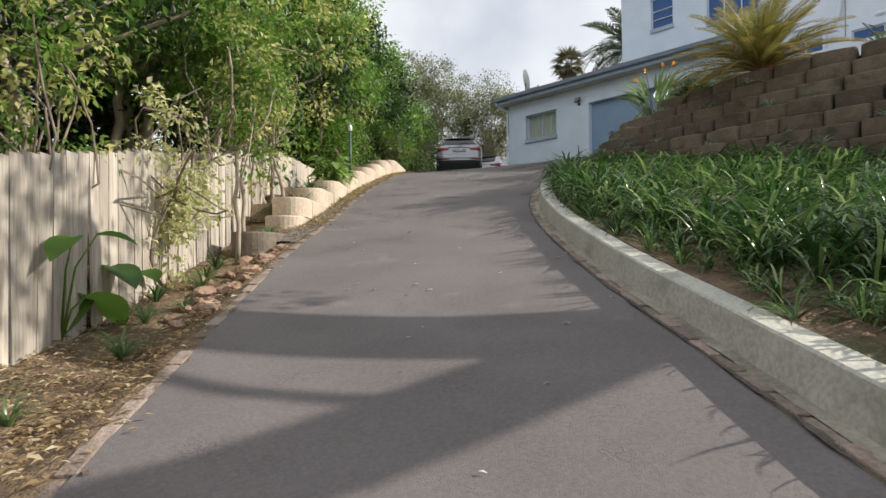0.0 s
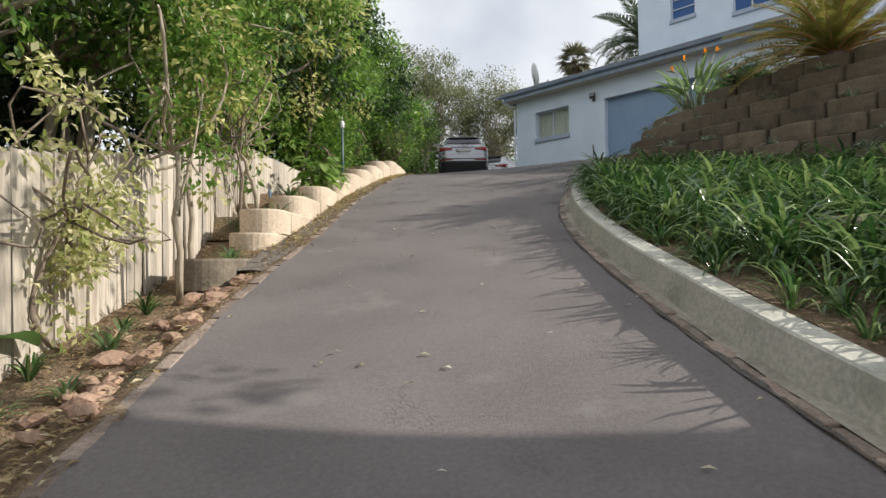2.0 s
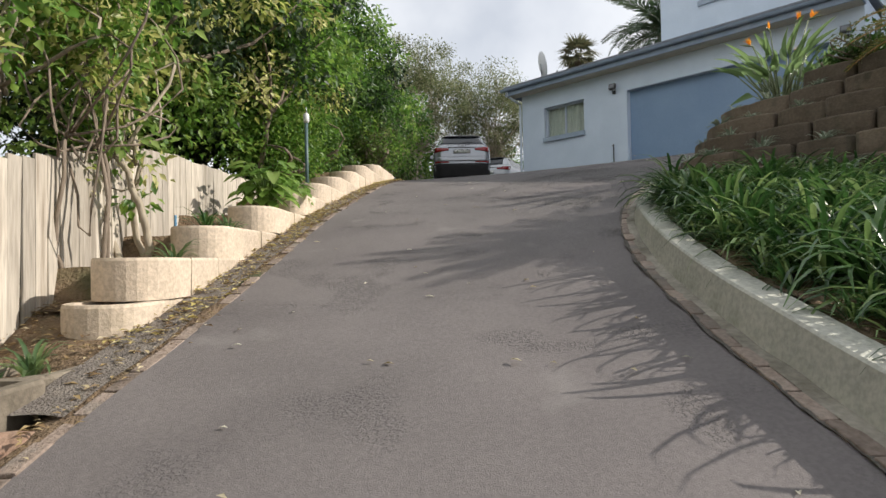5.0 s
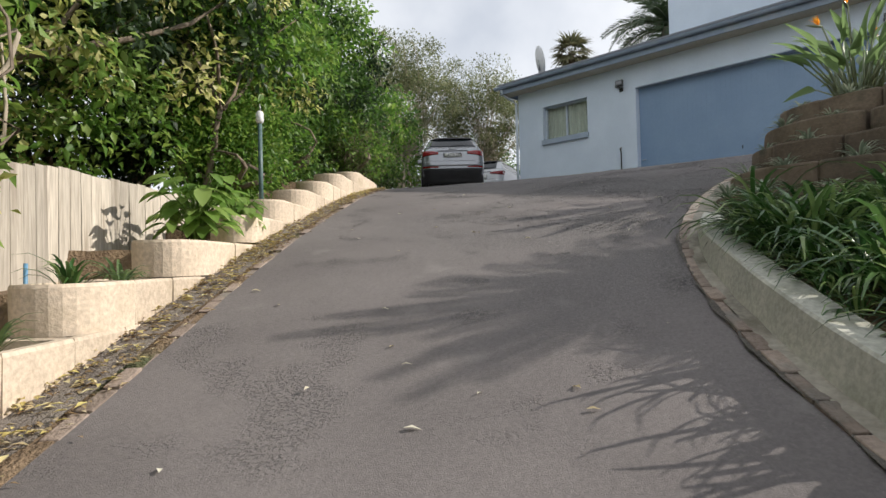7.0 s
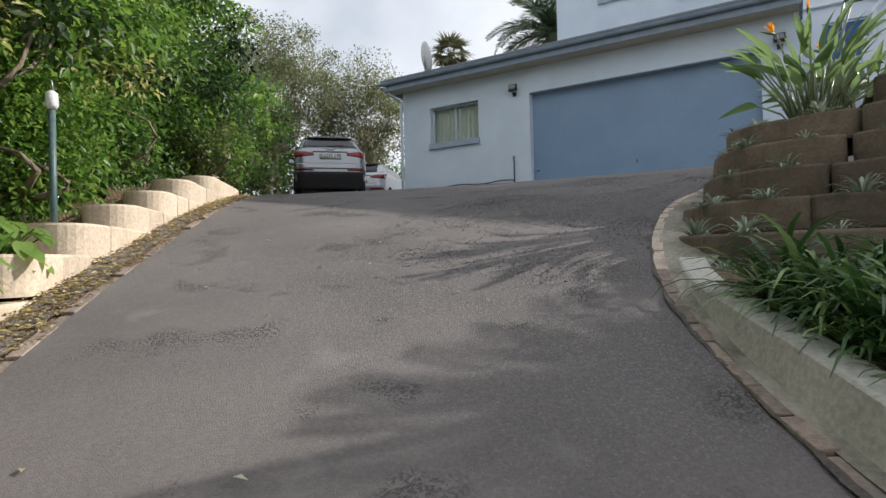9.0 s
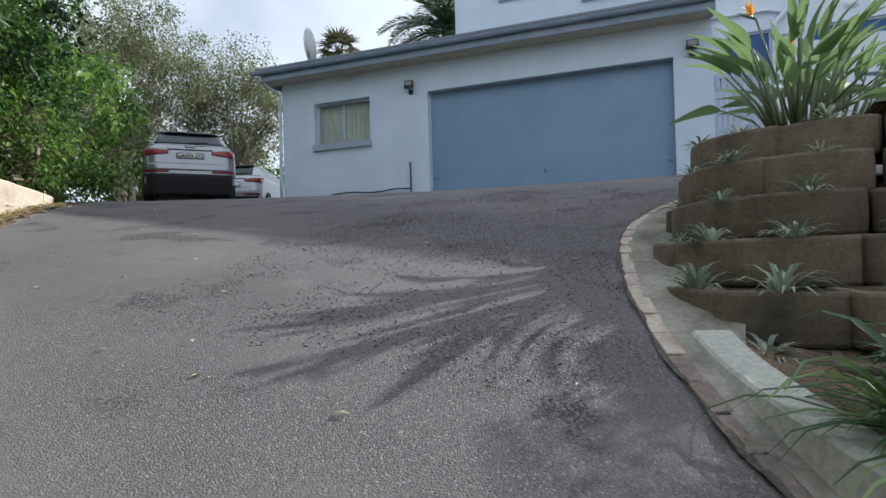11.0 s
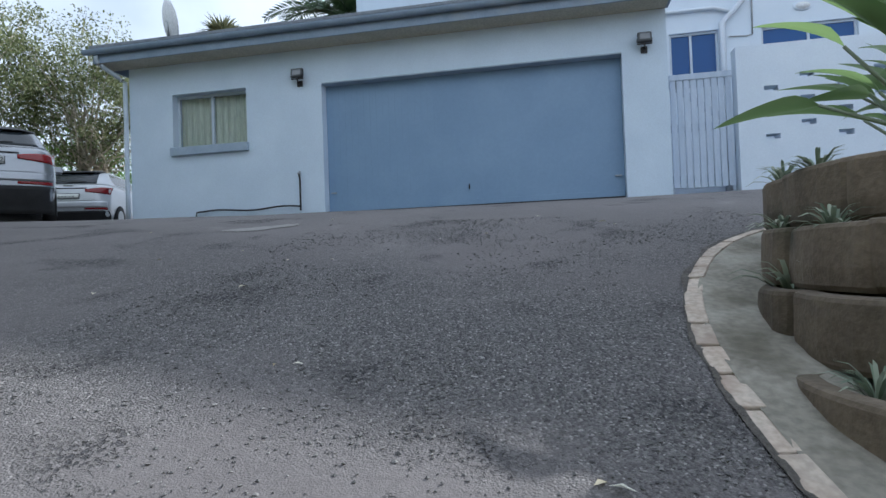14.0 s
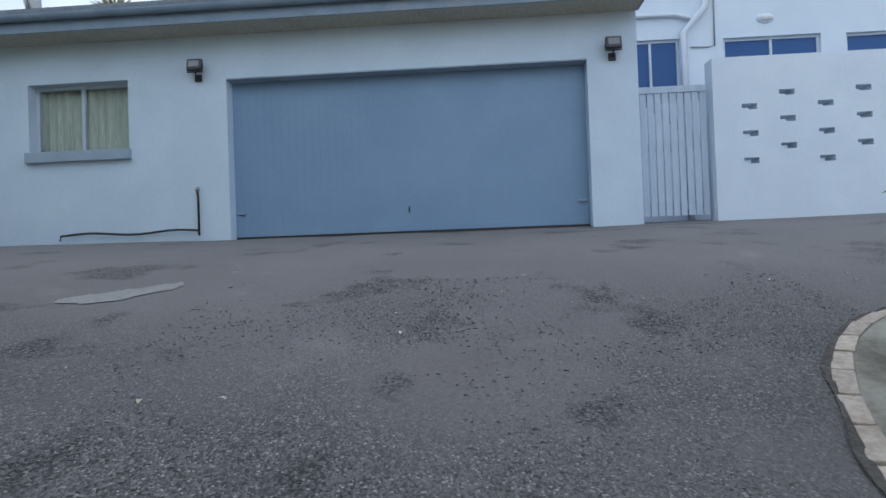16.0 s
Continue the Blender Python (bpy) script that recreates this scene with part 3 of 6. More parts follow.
def window(name, xf, y0, y1, z0, z1, mullions, depth=0.1, glass=None, sill=True, frame_mat=None, label="", bar=0.045, curtain=False, shelf=None):
    """A window set into a wall whose outer face is at xf."""
    w = tagged(new(name), label, "window", kind="structure")
    w.matrix_basis = pose(xf + depth, (y0 + y1) / 2, z0)
    hw, h = (y1 - y0) / 2, z1 - z0
    fm = frame_mat or M_FRAME
    part("window_frame", joined("window_frame", [(0, -hw, 0, 0.06, -hw + bar, h), (0, hw - bar, 0, 0.06, hw, h), (0, -hw + bar, 0, 0.06, hw - bar, bar), (0, -hw + bar, h - bar, 0.06, hw - bar, h)], fm, 0.003), w)
    edges = [-hw + bar, *mullions, hw - bar]
    for m_y in mullions:
        part("mullion", box("mullion", -0.005, m_y - 0.022, bar, 0.055, m_y + 0.022, h - bar, fm, 0.003), w)
    for a, b in zip(edges, edges[1:]):
        pane = part("pane", box("pane", 0.025, a, bar, 0.031, b, h - bar, glass or M_PANE, 0), w)
        pane.visible_shadow = glass is not None
    if sill:
        part("window_sill", box("window_sill", -depth - 0.07, -hw - 0.03, -0.15, 0.02, hw + 0.03, 0.0, M_SILL, 0.008), w, "blue-grey painted sill")
    if curtain:
        cv, cf = [], []
        nn = 90
        for i in range(nn + 1):
            y = -hw - 0.25 + (2 * hw + 0.5) * i / nn
            x = 0.1 + 0.02 * math.sin(i * 1.1) + 0.012 * math.sin(i * 0.37)
            cv += [(x, y, 0.02), (x, y, h)]
        for i in range(nn):
            cf.append((2 * i, 2 * i + 2, 2 * i + 3, 2 * i + 1))
        part("curtain", mesh_of("curtain", cv, cf, M_CURTAIN, True), w, "drawn cream-green curtain")
    else:
        # added black sheet in place of the room's shade
        part("room_dark", box("room_dark", 0.3, -hw, 0, 0.32, hw, h, M_UNLIT_ROOM, 0), w)
    return w


window("window_1", WX, *WIN, [0.03], 0.155, None, True, label="two-light garage window with a drawn pale curtain", curtain=True)
# added black sheet behind the curtain, for the unlit garage
house_part("backing", box("backing", WX + 0.45, 13.0, 5.9, WX + 0.47, 14.75, 7.2, M_UNLIT_ROOM, 0))

# upper storey
UX = 21.95
U1, U2 = (9.98, 10.88, 10.5, 11.75), (6.9, 8.68, 10.1, 11.35)
house_part("wall", wall_with_holes("upper_wall", UX, UX + 0.24, 5.5, 12.17, 8.0, 12.35, [U1, U2], M_WALL), "pale blue-grey plaster upper storey")
house_part("wall", joined("upper_sides", [(UX + 0.24, 11.93, 8.0, 31, 12.17, 12.35), (30.8, -6, 4.8, 31, 11.9, 12.35)], M_WALL))
house_part("roof", box("upper_roof", 21.8, 5.4, 12.36, 31.5, 12.3, 12.5, M_ROOF), "flat overhanging roof")
window("window_2", UX, *U1, [], 0.08, M_GLASS, True, label="dark upper sash window with bars")
w2 = window("window_3", UX, *U2, [-0.3, 0.3], 0.08, M_GLASS, True, label="wide upper window reflecting blue sky")
for z in (0.35, 0.7):
    part("glazing_bar", box("glazing_bar", UX + 0.06, 10.02, 10.5 + z, UX + 0.09, 10.84, 10.53 + z, M_FRAME, 0), house).matrix_basis = hinv

# right-hand part of the house, behind the gate and screen wall
RX = 20.5
R1, R2, R3 = (4.67, 5.54, 7.1, 8.06), (2.36, 3.95, 7.67, 8.02), (0.2, 1.95, 7.67, 8.0)
R4 = (3.0, 4.3, 9.3, 10.4)
house_part("wall", wall_with_holes("side_wall", RX, RX + 0.24, -6, 5.96, 4.7, 11.9, [R1, R2, R3, R4], M_WHITE), "white plaster wall behind the gate")
house_part("wall", joined("return_wall", [(RX + 0.24, 5.72, 8.0, UX, 5.96, 11.9), (RX + 0.24, -6.0, 11.7, 30.8, 5.7, 11.9)], M_WHITE))
window("window_4", RX, *R1, [0.05], 0.05, M_GLASS, False, label="tall blue window above the gate")
window("window_5", RX, *R2, [0.0], 0.05, M_GLASS, False, label="long low window above the screen wall")
window("window_6", RX, *R3, [0.1], 0.05, M_GLASS, False, label="low window with pale blinds")
window("window_7", RX, *R4, [0.0], 0.05, M_GLASS, True, label="small upper window of the side wall")
house_part("drainpipe", tubes("drainpipe", [([(RX - 0.06, 4.62, 4.9), (RX - 0.06, 4.62, 8.15), (RX - 0.06, 4.25, 8.55), (RX - 0.06, 4.1, 9.6), (RX - 0.06, 4.1, 10.6)], [0.055] * 5)], M_PIPE, 10), "white drainpipe with an elbow")
house_part("drainpipe", tubes("branch_pipe", [([(RX - 0.05, 5.9, 8.45), (RX - 0.05, 4.75, 8.45), (RX - 0.05, 4.45, 8.35)], [0.035] * 3)], M_PIPE, 8))
house_part("cable", tubes("cable", [([(RX - 0.02, 4.5, 7.9), (RX - 0.02, 4.2, 7.88), (RX - 0.02, 4.1, 7.9), (RX - 0.02, 4.08, 9.2)], [0.012] * 4)], M_METAL, 5))

# screen wall with pierced openings
holes = []
for cy, zs in ((4.53, (6.36, 6.0, 5.64)), (4.04, (6.53, 6.18, 5.82)), (3.55, (6.36, 5.99, 5.63)), (3.06, (6.54, 6.18, 5.82)), (2.57, (6.36, 6.0, 5.64)), (2.08, (6.54, 6.18, 5.82))):
    for z in zs:
        holes.append((cy - 0.1, cy + 0.1, z - 0.04, z + 0.04))
tagged(new("screen_wall", wall_with_holes("screen_wall", WX, WX + 0.24, -5, 5.0, 4.6, 7.03, holes, M_WHITE)), "white plastered screen wall pierced with small rectangular openings", "screen wall", kind="structure")

# gate
gate = tagged(new("gate"), "pale blue painted slatted wooden gate, closed", "gate")
gate.matrix_basis = pose(WX + 0.12, 5.49, 4.93)
slat = box("slat", 0, -0.041, 0.02, 0.022, 0.041, 1.76, M_GATE, 0.003)
for i in range(9):
    part("slat", slat, gate, at=pose(0, -0.40 + i * 0.1, 0))
part("rail", box("rail", 0.023, -0.45, 1.58, 0.06, 0.45, 1.7, M_GATE, 0.004), gate)
part("rail", box("rail", 0.023, -0.45, 0.9, 0.06, 0.45, 1.02, M_GATE, 0.004), gate)
part("rail", box("rail", 0.023, -0.45, 0.1, 0.06, 0.45, 0.22, M_GATE, 0.004), gate)
part("top_board", box("top_board", -0.012, -0.45, 1.70, 0.03, 0.45, 1.79, M_GATE, 0.004), gate)
brace = part("brace", box("brace", 0.023, -0.55, -0.05, 0.055, 0.55, 0.05, M_GATE, 0.004), gate, at=pose(0, 0, 1.32, 38, 0, 0))


def flood_light(y, z):
    f = tagged(new("flood_light"), "small black floodlight on a bracket on the garage wall", "floodlight", "garage floodlights")
    f.matrix_basis = pose(WX, y, z)
    part("base", from_bm("base", box_bm(-0.03, -0.05, -0.16, 0, 0.05, -0.06, 0.008), M_BLACK), f)
    part("bracket", tubes("bracket", [([(-0.02, 0, -0.11), (-0.08, 0, -0.11), (-0.115, 0, -0.05)], [0.02] * 3), ([(-0.115, -0.11, 0.03), (-0.115, -0.11, -0.05), (-0.115, 0.11, -0.05), (-0.115, 0.11, 0.03)], [0.009] * 4)], M_BLACK), f)
    hd = part("head", from_bm("head", box_bm(-0.04, -0.105, -0.08, 0.03, 0.105, 0.08, 0.014), M_LAMP), f, at=pose(-0.115, 0, 0.045, 0, 12, 0))
    part("lens", box("lens", -0.047, -0.075, -0.048, -0.041, 0.075, 0.048, glassy("flood_glass", (0.16, 0.17, 0.18), 0.2), 0.002), hd, "pale ribbed glass")
    for k in range(4):
        part("cooling_fin", box("cooling_fin", 0.03, -0.07 + k * 0.045, -0.05, 0.055, -0.062 + k * 0.045, 0.05, M_LAMP, 0), hd)
    return f


flood_light(12.04, 7.25)
flood_light(6.31, 7.23)
bulk = tagged(new("bulkhead_lamp"), "oval white bulkhead lamp on the side wall", "wall lamp")
bulk.matrix_basis = pose(RX, 3.25, 8.32)
bm = bmesh.new()
bmesh.ops.create_uvsphere(bm, u_segments=16, v_segments=8, radius=1)
for v in bm.verts:
    v.co = Vector((v.co.x * 0.08, v.co.y * 0.13, v.co.z * 0.07))
part("lens", from_bm("lens", bm, M_DISH, True), bulk)
bm = bmesh.new()
bmesh.ops.create_cone(bm, cap_ends=True, segments=24, radius1=1, radius2=0.9, depth=1)
for v in bm.verts:
    v.co = Vector((-0.015 - 0.03 * v.co.z, v.co.y * 0.15, v.co.x * 0.085))
part("base", from_bm("base", bm, M_PIPE), bulk)

# tap pipe and hose at the garage wall
hose = tagged(new("standpipe"), "thin black tap pipe and hose along the garage wall", "tap")
hose.matrix_basis = pose(WX, 12.08, 4.93)
part("pipe", tubes("pipe", [([(-0.05, 0, 0.0), (-0.05, 0, 0.55), (-0.08, 0.0, 0.62)], [0.016] * 3)], M_BLACK), hose)
part("tap", tubes("tap", [([(-0.05, 0, 0.62), (-0.05, 0, 0.68)], [0.025, 0.02]), ([(-0.05, 0, 0.66), (-0.12, 0, 0.63)], [0.014, 0.014])], M_METAL), hose, "grey metal tap")
hp = [(-0.06 - 0.02 * math.sin(i * 0.9), 2.0 * i / 14, 0.07 + 0.02 * math.sin(i * 0.7)) for i in range(15)] + [(-0.05, 2.02, 0.0)]
part("hose", tubes("hose", [(hp, [0.016] * len(hp))], M_BLACK), hose)

# satellite dish
dish = tagged(new("satellite_dish"), "pale grey satellite dish on the garage roof", "satellite dish")
dish.matrix_basis = pose(19.6, 15.45, roof_z(19.6) + 0.05)
dv, df = [(0, 0, 0)], []
for r in range(1, 7):
    for k in range(28):
        w = 2 * math.pi * k / 28
        q = r / 6
        dv.append((0.36 * q * math.cos(w), 0.46 * q * math.sin(w), 0.09 * q * q))
for k in range(28):
    df.append((0, 1 + k, 1 + (k + 1) % 28))
for r in range(5):
    for k in range(28):
        a, b = 1 + r * 28 + k, 1 + r * 28 + (k + 1) % 28
        df.append((a, a + 28, b + 28, b))
dm = mesh_of("reflector", dv, df, M_DISH, True)
dob = part("reflector", dm, dish, at=pose(-0.05, 0, 0.85, 78, 0, 55))
sol = dob.modifiers.new("thick", "SOLIDIFY")
sol.thickness = 0.012
part("mast", tubes("mast", [([(0, 0, 0), (0, 0, 0.8)], [0.025, 0.025]), ([(0, 0, 0.5), (-0.1, -0.05, 0.85)], [0.02, 0.02])], M_METAL), dish)
part("arm", tubes("arm", [([(0, 0, 0.45), (0.3, -0.45, 0.55)], [0.015, 0.015]), ([(0.3, -0.45, 0.5), (0.3, -0.45, 0.62)], [0.03, 0.03])], M_METAL), dish)


# ---- leaves and trees ----
def leaf_mesh(name, centres, dirs, normals, length, width, mat, fold=0.25):
    """Many small folded leaves in one mesh: arrays of places, directions and sizes."""
    n = len(centres)
    d = dirs / np.linalg.norm(dirs, axis=1)[:, None]
    s = np.cross(d, normals)
    s /= np.linalg.norm(s, axis=1)[:, None] + 1e-9
    u = np.cross(s, d)
    L, W = length[:, None], width[:, None]
    v = np.empty((n, 6, 3))
    v[:, 0] = centres
    v[:, 1] = centres + d * L * 0.45 + s * W * 0.5 + u * W * fold
    v[:, 2] = centres + d * L * 0.45 - u * 0
    v[:, 3] = centres + d * L - u * L * 0.12
    v[:, 4] = centres + d * L * 0.45 - s * W * 0.5 + u * W * fold
    v[:, 5] = v[:, 2]
    me = bpy.data.meshes.new(name)
    vv = v[:, [0, 1, 2, 3, 4]].reshape(-1, 3)
    base = np.arange(n)[:, None] * 5
    idx = np.concatenate([base + [0, 1, 3, 2], base + [0, 2, 3, 4]], 1).reshape(-1)
    me.vertices.add(len(vv))
    me.vertices.foreach_set("co", vv.astype(np.float32).ravel())
    me.loops.add(len(idx))
    me.loops.foreach_set("vertex_index", idx.astype(np.int32))
    me.polygons.add(2 * n)
    me.polygons.foreach_set("loop_start", (np.arange(2 * n) * 4).astype(np.int32))
    me.update(calc_edges=True)
    me.validate()
    me.materials.append(mat)
    return me


def crown_mesh(name, clumps, per, size, mat, spread=0.32, droop=0.25):
    """Leaves in loose clumps round the given centres (x, y, z, radius)."""
    c = np.repeat(np.array(clumps), per, axis=0)
    n = len(c)
    off = rng.normal(size=(n, 3))
    off /= np.linalg.norm(off, axis=1)[:, None]
    r = rng.random(n) ** 0.45
    pos = c[:, :3] + off * (r * c[:, 3])[:, None] * [1, 1, 0.8]
    d = off * 0.8 + rng.normal(size=(n, 3)) * 0.6
    d[:, 2] -= droop
    nor = rng.normal(size=(n, 3)) * 0.5 + [0, 0, 1]
    ln = size * (0.65 + 0.7 * rng.random(n))
    return leaf_mesh(name, pos, d, nor, ln, ln * (0.42 + 0.15 * rng.random(n)), mat)


def limb(start, end, r0, r1, bend=0.25, n=7):
    a, b = np.array(start, float), np.array(end, float)
    k = rng.normal(size=3) * bend
    pts = [a + (b - a) * t + k * math.sin(math.pi * t) + rng.normal(size=3) * 0.02 for t in np.linspace(0, 1, n)]
    return pts, list(np.linspace(r0, r1, n))


def tree(name, label, x, y, trunk_h, r, crown, n_clump, per, leaf, mats, stems=3, bark=None, lean=(0, 0), twigs=16, clump_r=(0.28, 0.6), category="tree", hollow=0.5, z0=None, trunk_r=0.09):
    """crown: centre offset and half sizes (cx, cy, cz, ax, ay, az) above the foot."""
    z = gz(x, y) - 0.05 if z0 is None else z0
    t = tagged(new(name), label, category)
    t.matrix_basis = pose(x, y, z)
    cx, cy, cz, ax, ay, az = crown
    cl = []
    while len(cl) < n_clump:
        p = rng.normal(size=3)
        p /= np.linalg.norm(p)
        q = hollow + (1 - hollow) * rng.random()
        p = p * q
        bulge = 1 + 0.28 * noise.noise(Vector((p[0] * 1.8 + x, p[1] * 1.8 + y, p[2] * 1.8)))
        cl.append((cx + p[0] * ax * bulge, cy + p[1] * ay * bulge, cz + p[2] * az * bulge, clump_r[0] + (clump_r[1] - clump_r[0]) * rng.random()))
    cl = np.array(cl)
    limbs = []
    upper = cl[cl[:, 2] > min(trunk_h * 0.9, cz)]
    for s in range(stems):
        w = 2 * math.pi * (s + rng.random() * 0.5) / stems
        foot = (0.12 * math.cos(w) * (stems > 1), 0.12 * math.sin(w) * (stems > 1), 0)
        fork = (lean[0] * 0.5 + 0.25 * math.cos(w) * r, lean[1] * 0.5 + 0.25 * math.sin(w) * r, trunk_h)
        limbs.append(limb(foot, fork, trunk_r, trunk_r * 0.7, 0.12))
        for c in upper[rng.permutation(len(upper))[:max(2, twigs // stems)]]:
            limbs.append(limb(fork, c[:3], trunk_r * (0.5 if twigs < 40 else 0.26), 0.008, 0.3))
    part("trunk", tubes("trunk", limbs, bark or M_BARK, 6), t)
    share = np.array_split(cl[rng.permutation(len(cl))], len(mats))
    for sub, m_ in zip(share, mats):
        if len(sub):
            part("crown", crown_mesh("crown", sub, per, leaf, m_), t)
    return t


def strap_mesh(name, count, length, width, mat, rise=(0.5, 1.1), segs=6, spread=0.05, tip=0.1):
    """A clump of arching strap leaves."""
    vs, fs = [], []
    for i in range(count):
        w = rng.random() * 2 * math.pi
        L = length * (0.6 + 0.6 * rng.random())
        el = rise[0] + (rise[1] - rise[0]) * rng.random()
        hx, hy = math.cos(w), math.sin(w)
        sx, sy = -hy, hx
        p = Vector((hx * spread * rng.random(), hy * spread * rng.random(), 0))
        base = len(vs)
        twist = rng.normal() * 0.25
        for k in range(segs + 1):
            t = k / segs
            wd = width * (0.55 + 1.6 * t * (1 - t) + 0.1) * (1 - 0.85 * max(0, t - 0.75) / 0.25 * (1 - tip)) * 0.5
            a = el - (1.9 + 0.6 * abs(twist)) * t * t
            vs.append(p + Vector((sx * wd, sy * wd, wd * 0.35)))
            vs.append(p.copy())
            vs.append(p + Vector((-sx * wd, -sy * wd, wd * 0.35)))
            step = L / segs
            p = p + Vector((hx * math.cos(a) * step + sx * twist * step * t, hy * math.cos(a) * step + sy * twist * step * t, math.sin(a) * step))
        for k in range(segs):
            b = base + k * 3
            fs += [(b, b + 1, b + 4, b + 3), (b + 1, b + 2, b + 5, b + 4)]
    return mesh_of(name, vs, fs, mat, True)


def frond(length, droop, leaflets, leaf_len, leaf_w, up):
    """One feather leaf along +x: rachis path and leaflet arrays."""
    path, c, d, nrm, ln = [], [], [], [], []
    p, a = np.zeros(3), up
    n = 12
    for k in range(n + 1):
        path.append(p.copy())
        p = p + np.array([math.cos(a), 0, math.sin(a)]) * length / n
        a -= droop / n
    path = np.array(path)
    for i in range(leaflets):
        t = 0.12 + 0.88 * i / leaflets
        q = t * n
        k = min(int(q), n - 1)
        pos = path[k] + (path[k + 1] - path[k]) * (q - k)
        tang = path[k + 1] - path[k]
        tang = tang / np.linalg.norm(tang)
        for s in (-1, 1):
            c.append(pos)
            d.append(tang * 0.7 + np.array([0, s * 1.0, 0]) + np.array([0, 0, 0.25]) + rng.normal(size=3) * 0.08)
            nrm.append(np.array([-tang[2], 0, tang[0]]) + rng.normal(size=3) * 0.1)
            ln.append(leaf_len * (0.35 + 1.1 * math.sin(math.pi * min(0.97, t * 0.85 + 0.1))))
    return path, np.array(c), np.array(d), np.array(nrm), np.array(ln)


def feather_crown(name, count, length, droop, leaflets, leaf_len, leaf_w, mat, up=(0.1, 1.3), stem_mat=None):
    """A whole crown of feather leaves: leaflets mesh and stems mesh."""
    C, D, N, Ln, st = [], [], [], [], []
    for i in range(count):
        w = i * 2.399 + rng.random() * 0.4
        up_i = up[0] + (up[1] - up[0]) * (i + rng.random()) / count
        path, c, d, nn, ln = frond(length * (0.8 + 0.4 * rng.random()), droop * (0.7 + 0.6 * rng.random()), leaflets, leaf_len, leaf_w, up_i)
        R = np.array([[math.cos(w), -math.sin(w), 0], [math.sin(w), math.cos(w), 0], [0, 0, 1]])
        C.append(c @ R.T)
        D.append(d @ R.T)
        N.append(nn @ R.T)
        Ln.append(ln)
        st.append((list(path @ R.T), list(np.linspace(0.022, 0.004, len(path)) * length / 1.5)))
    Ln = np.concatenate(Ln)
    return leaf_mesh(name, np.concatenate(C), np.concatenate(D), np.concatenate(N), Ln, np.full(len(Ln), leaf_w), mat, 0.1), tubes("stems", st, stem_mat or mat, 4)


def leaf_head(plant, count, z, length, droop, leaflets, leaf_len, leaf_w, mat, up, stem_mat=None):
    """A head of feather leaves, each a part of its own."""
    for i in range(count):
        u = up[0] + (up[1] - up[0]) * (i + rng.random()) / count
        lv, st = feather_crown("frond", 1, length, droop, leaflets, leaf_len, leaf_w, mat, (u, u), stem_mat)
        f_ = part("frond", lv, plant, at=pose(0, 0, z, 0, 0, i * 137.5))
        part("stem", st, f_)


def fan_head(plant, count, z, stalk, blade, mat):
    """A head of round fan leaves with split tips on stiff stalks."""
    for i in range(count):
        u = -0.9 + 2.3 * (i + rng.random()) / count
        tip = np.array([math.cos(u), 0, math.sin(u)]) * stalk * (0.8 + 0.4 * rng.random())
        k = 22
        ang = np.linspace(-1.9, 1.9, k)
        ax, sd = np.array([math.cos(u - 0.3), 0, math.sin(u - 0.3)]), np.array([0, 1.0, 0])
        d = np.cos(ang)[:, None] * ax + np.sin(ang)[:, None] * sd + rng.normal(size=(k, 3)) * 0.06
        ln = blade * (0.75 + 0.25 * np.cos(ang * 0.7)) * (0.85 + 0.3 * rng.random(k))
        f_ = part("frond", leaf_mesh("frond", np.repeat(tip[None], k, 0), d, np.tile(np.cross(ax, sd), (k, 1)), ln, np.full(k, blade * 0.13), mat, 0.1), plant, at=pose(0, 0, z, 0, 0, i * 137.5))
        part("stem", tubes("stem", [([(0, 0, 0), tuple(tip * 0.5), tuple(tip)], [0.02, 0.016, 0.012])], mat, 4), f_)


# ---- retaining wall of hollow blocks ----
def block_mesh(name, w, h, d, mat, radii, smooth=False):
    """A hollow precast block, open top with soil; radii of the corners: front left, front right, back right, back left."""
    out = []
    spots = ((-w / 2, 0, 1, 1, 180), (w / 2, 0, -1, 1, 270), (w / 2, d, -1, -1, 0), (-w / 2, d, 1, -1, 90))
    for (x, y, sx, sy, a0), r in zip(spots, radii):
        n_ = 7 if r > 0.05 else 1
        for k in range(n_):
            q = radians(a0 + 90 * k / max(1, n_ - 1))
            out.append((x + sx * r + r * math.cos(q), y + sy * r + r * math.sin(q)) if n_ > 1 else (x, y))
    n = len(out)
    cx, cy = 0, d / 2
    vs, fs = [], []
    for x, y in out:
        vs.append((x * 0.985, y * 0.985 + 0.006, 0))
    for x, y in out:
        vs.append((x, y, h - 0.02))
    for x, y in out:
        vs.append((x * 0.975, cy + (y - cy) * 0.965, h))
    for x, y in out:
        vs.append((x * 0.80, cy + (y - cy) * 0.74, h))
    for x, y in out:
        vs.append((x * 0.78, cy + (y - cy) * 0.72, h - 0.05))
    for r in range(4):
        for k in range(n):
            k2 = (k + 1) % n
            fs.append((r * n + k, r * n + k2, (r + 1) * n + k2, (r + 1) * n + k))
    fs.append(tuple(range(4 * n, 5 * n)))
    me = mesh_of(name, vs, fs, [mat, M_SOIL])
    me.polygons[len(fs) - 1].material_index = 1
    return me


